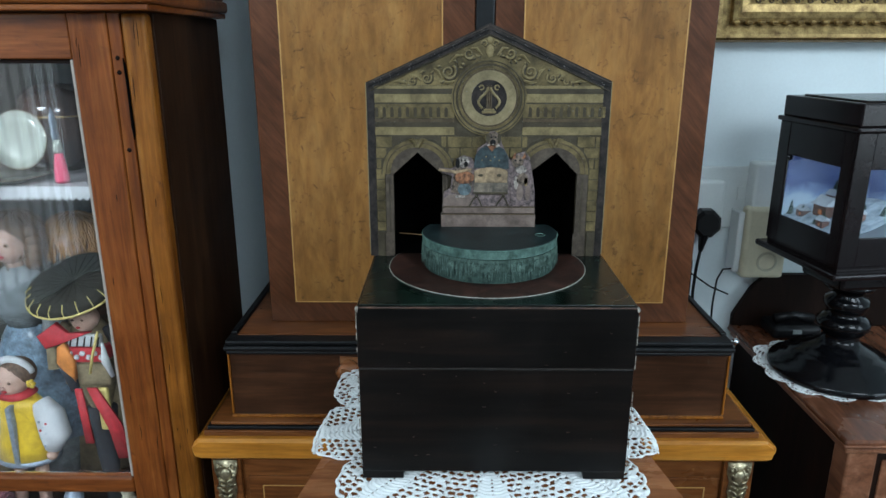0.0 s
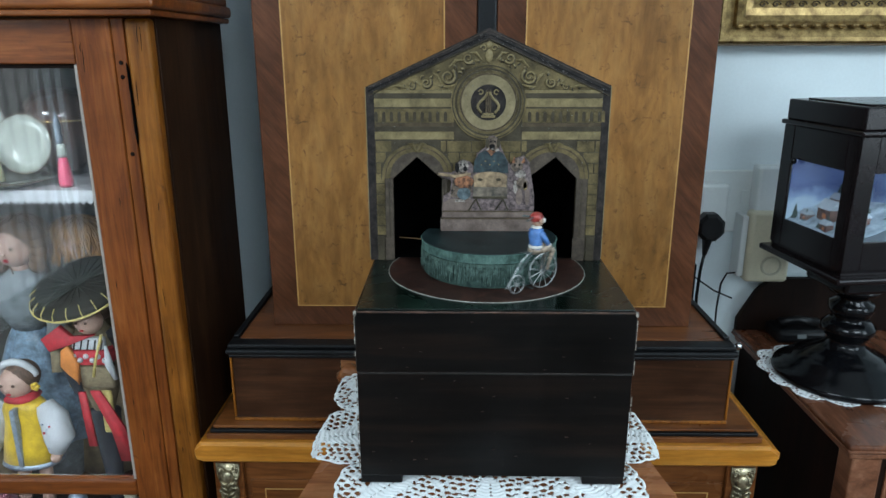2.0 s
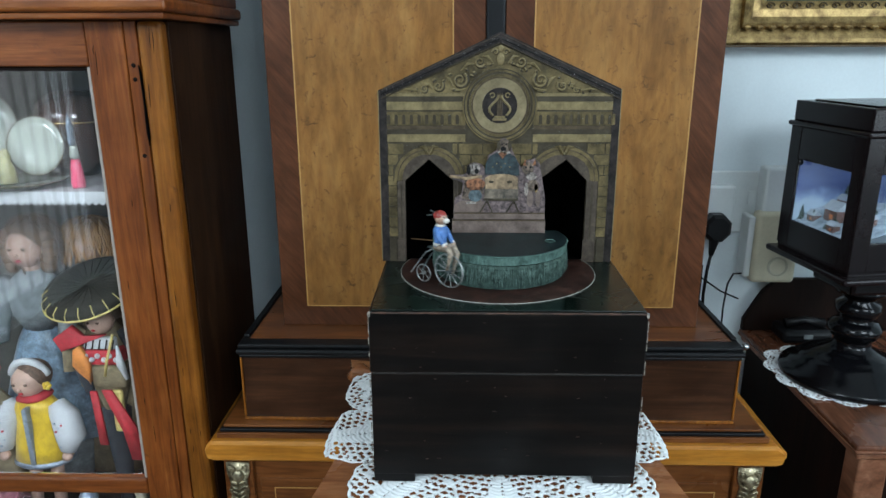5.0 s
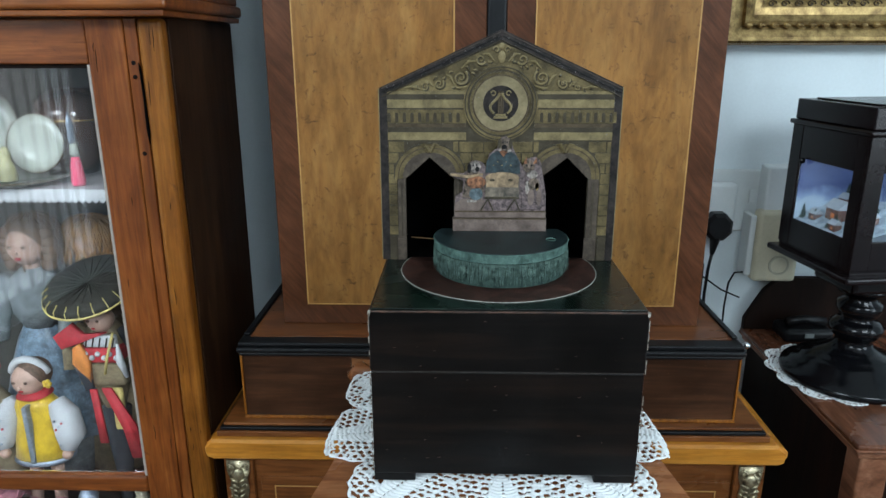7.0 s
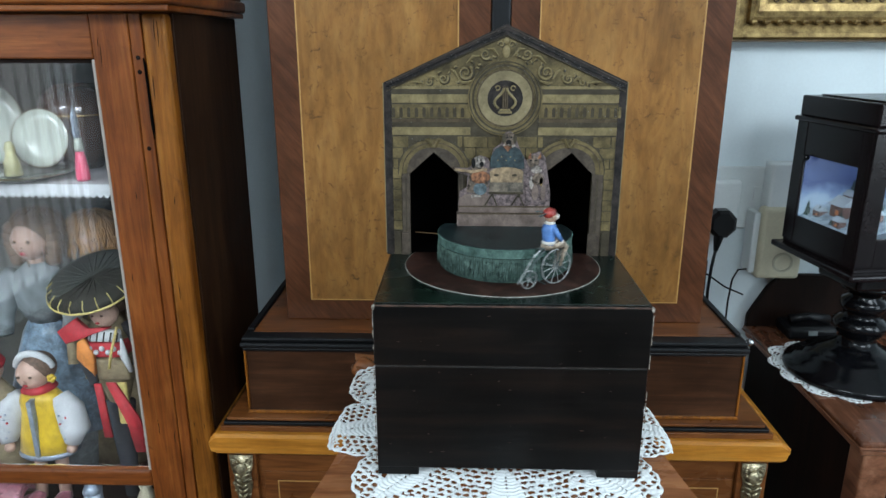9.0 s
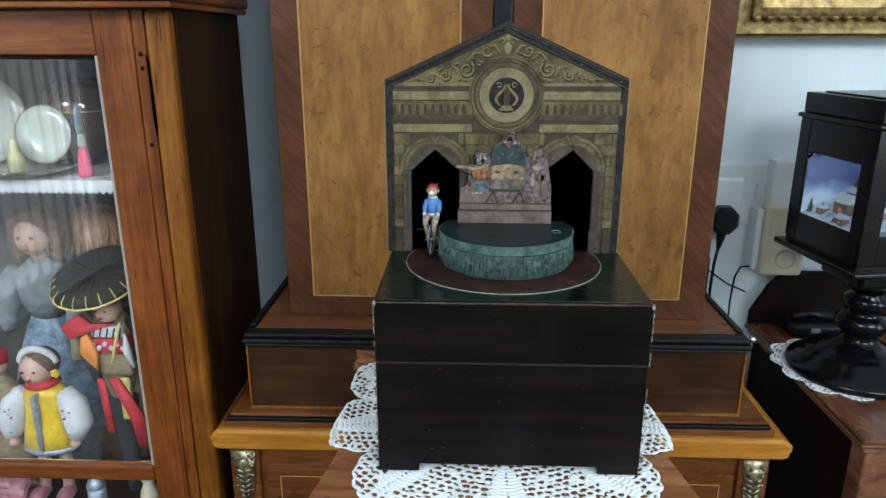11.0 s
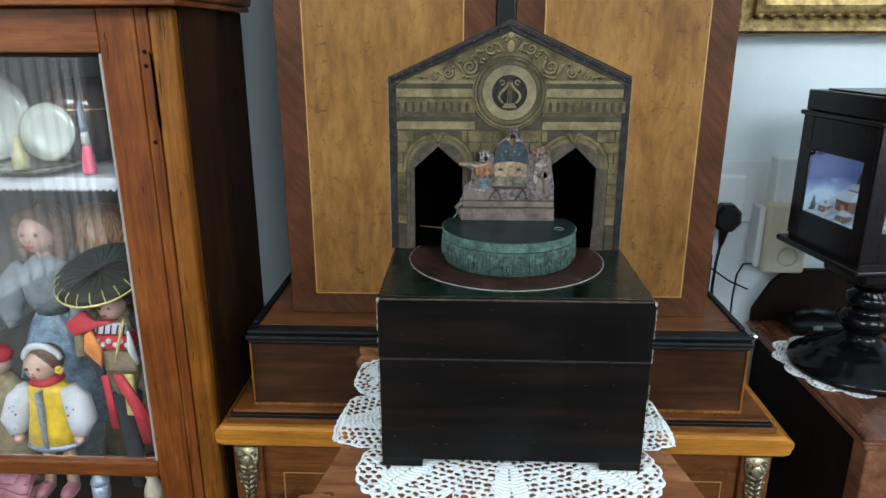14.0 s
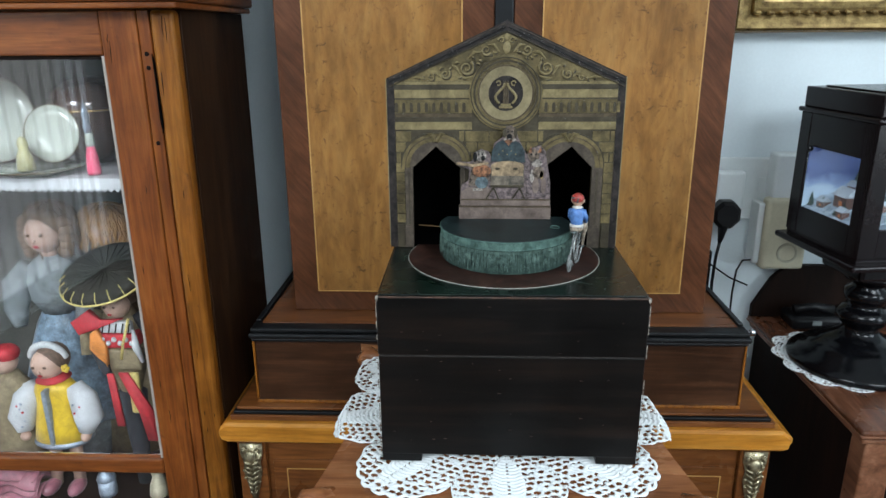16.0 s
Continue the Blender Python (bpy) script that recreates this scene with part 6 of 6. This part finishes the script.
def strands(bm, rng, c, r, wide, count, fall):
    """Wavy locks that leave a head's crown and hang down round it."""
    for k in range(count):
        a, b = rng.uniform(0, 6.28), rng.uniform(0.1, 1.4)
        ph, wv, ln = rng.uniform(0, 6.28), rng.uniform(0.0012, 0.003), fall * rng.uniform(0.5, 1.1)
        pts = []
        for i in range(9):
            u = i / 8
            e = max(0.0, b - 1.5 * u)
            q = r * (1.0 + 0.10 * u) * rng.uniform(0.97, 1.03)
            pts.append((c[0] + wide * q * math.cos(a) * math.cos(e) + wv * math.sin(ph + 9 * u), c[1] + q * math.sin(a) * math.cos(e) * (1.0 if math.sin(a) > 0 else 0.75), c[2] + q * math.sin(e) - ln * max(0.0, 1.5 * u - b) / 1.5))
        add_tube(bm, pts, [0.0008 + 0.0009 * math.sin(math.pi * (0.15 + 0.8 * i / 8)) for i in range(9)], 5)


def blond_doll(bm, x, y, z):
    add_lathe(bm, [(0.0, z), (0.05, z), (0.06, z + 0.09), (0.0, z + 0.09)], x, y, 24, idx=2, squash=0.6)
    z = z + 0.080
    rng = random.Random(8)
    bare = set(bm.faces)
    strands(bm, rng, (x + 0.002, y + 0.012, z + 0.342), 0.035, 1.12, 260, 0.060)
    mark(bm, 3, bare)
    add_lathe(bm, [(0.0, z), (0.085, z), (0.078, z + 0.05), (0.058, z + 0.12), (0.040, z + 0.17), (0.026, z + 0.195), (0.0, z + 0.195)], x, y, 48, idx=1, squash=0.6, wave=0.05, waves=12)
    add_lathe(bm, [(0.026, z + 0.19), (0.040, z + 0.215), (0.044, z + 0.25), (0.036, z + 0.275), (0.018, z + 0.29), (0.0, z + 0.29)], x, y, 24, idx=2, squash=0.7, wave=0.04, waves=7)
    for s in (-1, 1):
        add_tube(bm, [(x + s * 0.036, y, z + 0.27), (x + s * 0.058, y - 0.008, z + 0.24), (x + s * 0.060, y - 0.02, z + 0.20), (x + s * 0.05, y - 0.03, z + 0.175)], [0.018, 0.024, 0.018, 0.010], 12, idx=2)
        for k in range(5):
            add_ball(bm, (x + s * (0.031 + 0.003 * math.sin(k)), y + 0.0, z + 0.345 - 0.012 * k), 0.013, u=10, v=8, idx=3)
    add_tube(bm, [(x, y, z + 0.28), (x, y, z + 0.305)], 0.012, 10, idx=0)
    add_ball(bm, (x, y - 0.004, z + 0.328), 0.030, 0.95, 0.95, 1.08, 20, 14, idx=0)
    add_ball(bm, (x + 0.003, y + 0.008, z + 0.340), 0.034, 1, 0.95, 0.95, 20, 14, idx=3)
    for s in (-1, 1):
        add_ball(bm, (x + s * 0.011, y - 0.031, z + 0.331), 0.003, 1.3, 0.4, 1, 8, 6, idx=3)
    add_ball(bm, (x, y - 0.034, z + 0.322), 0.003, u=8, v=6, idx=0)
    add_ball(bm, (x, y - 0.031, z + 0.312), 0.0035, 1.5, 0.5, 0.8, 8, 6, idx=4)


def hat_doll(bm, x, y, z):
    # wide gathered hat with braid rim and bands, red scarf, patched jacket, ribbons
    add_lathe(bm, [(0.012, z + 0.0), (0.018, z + 0.02), (0.030, z + 0.06), (0.034, z + 0.10), (0.030, z + 0.14), (0.014, z + 0.160), (0.0, z + 0.160)], x, y, 20, idx=5, squash=0.7)
    add_box(bm, x - 0.034, x + 0.036, y - 0.028, y + 0.02, z + 0.060, z + 0.095, 0.004, idx=5)
    add_box(bm, x - 0.030, x + 0.034, y - 0.030, y + 0.02, z + 0.098, z + 0.122, 0.004, idx=4)
    for k in range(7):
        add_ball(bm, (x - 0.026 + 0.009 * k, y - 0.031, z + 0.108 + 0.006 * (k % 2)), 0.0042, u=8, v=6, idx=2)
    add_prism(bm, [(x - 0.060, z + 0.142), (x - 0.030, z + 0.163), (x - 0.014, z + 0.146), (x + 0.020, z + 0.149), (x - 0.018, z + 0.134), (x - 0.050, z + 0.122)], y - 0.036, y - 0.028, bevel=0.002, idx=4)
    add_prism(bm, [(x - 0.032, z + 0.125), (x - 0.022, z + 0.132), (x - 0.010, z + 0.105), (x - 0.012, z + 0.070), (x - 0.024, z + 0.090), (x - 0.036, z + 0.100)], y - 0.038, y - 0.030, bevel=0.002, idx=6)
    add_prism(bm, [(x - 0.036, z + 0.098), (x - 0.014, z + 0.090), (x - 0.010, z + 0.060), (x - 0.022, z + 0.055)], y - 0.037, y - 0.031, bevel=0.002, idx=7)
    for s, k in ((-1, 0.05), (1, 0.052)):
        add_tube(bm, [(x + s * 0.030, y, z + 0.145), (x + s * k, y - 0.012, z + 0.115), (x + s * k * 0.95, y - 0.024, z + 0.085)], [0.012, 0.012, 0.009], 10, idx=5 if s < 0 else 7)
    add_ball(bm, (x + 0.006, y - 0.018, z + 0.166), 0.020, 1.0, 0.95, 1.05, 18, 12, idx=0)
    for q in (-1, 1):
        add_ball(bm, (x + 0.004 + q * 0.007, y - 0.0365, z + 0.168), 0.0019, 1.3, 0.5, 1.0, 8, 6, idx=3)
    add_ball(bm, (x + 0.004, y - 0.0370, z + 0.157), 0.0022, 1.5, 0.5, 0.8, 8, 6, idx=4)
    add_box(bm, x - 0.018, x + 0.030, y - 0.0325, y - 0.020, z + 0.124, z + 0.143, 0.004, idx=2)
    for q in range(5):
        add_tube(bm, [(x - 0.014 + 0.010 * q, y - 0.0335, z + 0.126), (x - 0.010 + 0.010 * q, y - 0.0335, z + 0.141)], 0.0011, 5, idx=1)
    add_tube(bm, [(x + 0.034, y - 0.034, z + 0.132), (x + 0.037, y - 0.037, z + 0.105), (x + 0.044, y - 0.036, z + 0.080)], [0.002, 0.006, 0.003], 8, idx=2)
    add_box(bm, x + 0.012, x + 0.030, y - 0.033, y - 0.024, z - 0.012, z + 0.058, 0.004, idx=8)
    add_ball(bm, (x + 0.012, y + 0.004, z + 0.180), 0.023, 1.0, 0.95, 0.95, 16, 10, idx=3)
    add_tube(bm, [(x - 0.022, y - 0.024, z + 0.186), (x - 0.010, y - 0.032, z + 0.177), (x + 0.004, y - 0.028, z + 0.185)], 0.002, 6, idx=4)
    hx, hy, hz = x - 0.006, y - 0.006, z + 0.208
    kept = set(bm.verts)
    add_lathe(bm, [(0.020, hz - 0.004), (0.066, hz), (0.0675, hz + 0.004), (0.064, hz + 0.012), (0.050, hz + 0.017), (0.020, hz + 0.014), (0.0, hz + 0.012)], hx, hy, 56, idx=1, wave=0.006, waves=14)
    add_tube(bm, [(hx + 0.0675 * math.cos(i * math.pi / 28), hy + 0.0675 * math.sin(i * math.pi / 28), hz + 0.002) for i in range(56)], 0.0019, 6, closed=True, idx=8)
    for k in range(10):
        a = math.radians(195 + 17 * k)
        add_tube(bm, [(hx + r * math.cos(a), hy + r * math.sin(a), hz + dz) for r, dz in ((0.0675, 0.003), (0.066, 0.010), (0.056, 0.0165))], 0.0009, 5, idx=8)
    for k in range(24):
        a = 2 * math.pi * k / 24
        add_tube(bm, [(hx + r * math.cos(a), hy + r * math.sin(a), hz + dz) for r, dz in ((0.004, 0.0125), (0.03, 0.0155), (0.052, 0.0175))], [0.0012, 0.0014, 0.0006], 5, idx=1)
    bmesh.ops.rotate(bm, cent=(hx, hy, hz), matrix=Matrix.Rotation(radians(23), 3, "X") @ Matrix.Rotation(radians(-4), 3, "Y"), verts=[v for v in bm.verts if v not in kept])
    add_prism(bm, [(x + 0.004, z + 0.062), (x + 0.018, z + 0.062), (x + 0.048, z + 0.002), (x + 0.060, z - 0.055), (x + 0.036, z - 0.055), (x + 0.028, z - 0.005)], y - 0.040, y - 0.036, idx=4)
    add_prism(bm, [(x - 0.014, z + 0.060), (x - 0.004, z + 0.060), (x + 0.002, z - 0.03), (x - 0.010, z - 0.03)], y - 0.040, y - 0.036, idx=4)
    add_tube(bm, [(x + 0.030, y - 0.034, z + 0.150), (x + 0.018, y - 0.038, z + 0.110), (x + 0.012, y - 0.038, z + 0.085)], 0.0022, 6, idx=8)
    add_lathe(bm, [(0.0, z - 0.1588), (0.012, z - 0.1588), (0.014, z - 0.10), (0.020, z - 0.03), (0.024, z + 0.01), (0.0, z + 0.02)], x, y, 14, idx=7, squash=0.7)


doll("cloth_doll", -0.692, 0.468, 0.5722, "doll in a yellow satin waistcoat, white sleeves and headband", yellow_doll, [SKIN, YELLOW, COTTON, HAIR_D, SCARLET, PINK, STEEL])
doll("large_doll", -0.722, 0.56, 0.5722, "fair curly-haired doll in a pale blue satin dress", blond_doll, [SKIN, BLUE, paint("grey_gauze", (0.20, 0.225, 0.235), 0.8, 0.5, 50), HAIR, SCARLET])
doll("gypsy_doll", -0.572, 0.475, 0.731, "doll under a wide dark hat with red scarf and ribbons", hat_doll, [SKIN, HATBLK, COTTON, HAIR_D, SCARLET, OLIVE, ORANGE, NAVY, STRAW])


def auburn_doll(bm, x, y, z):
    add_lathe(bm, [(0.0, z), (0.075, z), (0.070, z + 0.10), (0.045, z + 0.24), (0.028, z + 0.30), (0.036, z + 0.33), (0.030, z + 0.36), (0.012, z + 0.375), (0.0, z + 0.375)], x, y, 36, idx=1, squash=0.55, wave=0.05, waves=11)
    add_ball(bm, (x, y + 0.004, z + 0.402), 0.027, 0.95, 0.95, 1.05, idx=0)
    rng = random.Random(4)
    bare = set(bm.faces)
    strands(bm, rng, (x, y + 0.010, z + 0.410), 0.036, 1.25, 320, 0.055)
    mark(bm, 2, bare)


def small_doll(bm, x, y, z):
    add_lathe(bm, [(0.0, z), (0.050, z), (0.044, z + 0.06), (0.030, z + 0.13), (0.034, z + 0.17), (0.016, z + 0.195), (0.0, z + 0.195)], x, y, 24, idx=1, squash=0.7, wave=0.04, waves=9)
    add_ball(bm, (x, y - 0.004, z + 0.213), 0.021, idx=0)
    add_ball(bm, (x + 0.003, y - 0.002, z + 0.226), 0.022, 1, 1, 0.7, idx=2)
    for s in (-1, 1):
        add_tube(bm, [(x + s * 0.03, y, z + 0.175), (x + s * 0.046, y - 0.008, z + 0.13), (x + s * 0.036, y - 0.024, z + 0.11)], [0.011, 0.012, 0.008], 10, idx=3)


doll("auburn_doll", -0.645, 0.595, 0.5722, "auburn frizzy-haired doll in a dull brown dress", auburn_doll, [SKIN, OLIVE, paint("auburn_hair", (0.46, 0.24, 0.09), 0.55, 0.6, 120)])
doll("small_doll", -0.782, 0.49, 0.5722, "small doll in a red cap and khaki dress", small_doll, [SKIN, OLIVE, SCARLET, COTTON])


def shelf_bottom_things():
    t = thing("folded_cloth", (-0.775, 0.44, 0.5722), "crumpled dusty pink satin cloth on the lower shelf", "cloth")
    rng = random.Random(12)
    for k in range(4):
        m = bmesh.new()
        bmesh.ops.create_grid(m, x_segments=24, y_segments=10, size=0.5, matrix=Matrix.Translation((0, 0, 0)))
        ph = rng.uniform(0, 6.28)
        for v in m.verts:
            u, w = v.co.x + 0.5, v.co.y
            v.co = (-0.835 + 0.115 * u, 0.437 + 0.045 * w + 0.004 * math.sin(u * 8 + ph), 0.5735 + 0.012 * k + 0.013 * (1 - (2 * w) ** 2) + 0.006 * math.sin(u * 11 + ph) * math.sin(w * 5 + k) + 0.006 * math.sin(u * 4 + k) ** 2)
        bmesh.ops.solidify(m, geom=m.faces[:], thickness=0.002)
        part("fold", m, PINK, t, "", True)
    c = thing("silver_trinket_box", (-0.618, 0.44, 0.5722), "small tarnished silver trinket box with a domed lid", "box")
    b = part("body", lathe([(0.0, 0.5722), (0.013, 0.5722), (0.014, 0.580), (0.0135, 0.600), (0.0, 0.600)], -0.618, 0.44, 20), STEEL, c, "", True)
    part("lid", lathe([(0.014, 0.6002), (0.0148, 0.603), (0.011, 0.612), (0.006, 0.617), (0.004, 0.622), (0.0, 0.623)], -0.618, 0.44, 20), STEEL, c, "domed lid with a knob", True)
    e = thing("cream_figurine", (-0.535, 0.445, 0.5722), "small cream china figurine on the lower shelf", "figurine")
    part("figure", lathe([(0.0, 0.5722), (0.016, 0.5722), (0.014, 0.590), (0.008, 0.605), (0.011, 0.615), (0.009, 0.626), (0.0, 0.631)], -0.535, 0.445, 16), paint("cream_china", (0.55, 0.50, 0.36), 0.3, 0.3, 60), e, "", True)


shelf_bottom_things()


# ---- what moves: the rider circles the podium, its wheels roll ----
TURN = [(0.0, 80.9), (0.8, 157.2), (1.3, 220.8), (1.7, 270.0), (2.1, 312.1), (2.6, 358.0), (3.1, 400.0), (4.2, 496.7), (6.5, 739.8), (7.6, 858.7), (8.2, 922.3), (8.8, 996.5), (11.5, 1294.6), (12.1, 1364.1), (12.7, 1422.6), (13.2, 1468.6), (14.2, 1576.7), (14.7, 1626.0), (15.2, 1685.8), (15.9, 1762.8), (16.0, 1773.3)]


# how far the velocipede steers inside the tangent, by its place on the circle
STEER = [(0, 5), (40, 4), (120, 4), (150, 9), (182, 20), (208, 17), (246, 3), (280, 0), (312, 4), (340, 5), (360, 5)]


def motions():
    times = [k / 15 for k in range(241)]
    angle = [float(np.interp(s, [a for a, _ in TURN], [b for _, b in TURN])) for s in times]
    steer = [float(np.interp(a % 360, [p for p, _ in STEER], [q for _, q in STEER])) for a in angle]
    walk(RIDER, [(s, pose(HUB[0] + RIDE * math.cos(radians(a)), HUB[1] + RIDE * math.sin(radians(a)), HUB[2], 0, 0, a + b)) for s, a, b in zip(times, angle, steer)])
    for ob, y, rad in WHEELS:
        walk(ob, [(s, pose(0, y, rad, -a * RIDE / rad, 0, 0)) for s, a in zip(times, angle)])


motions()
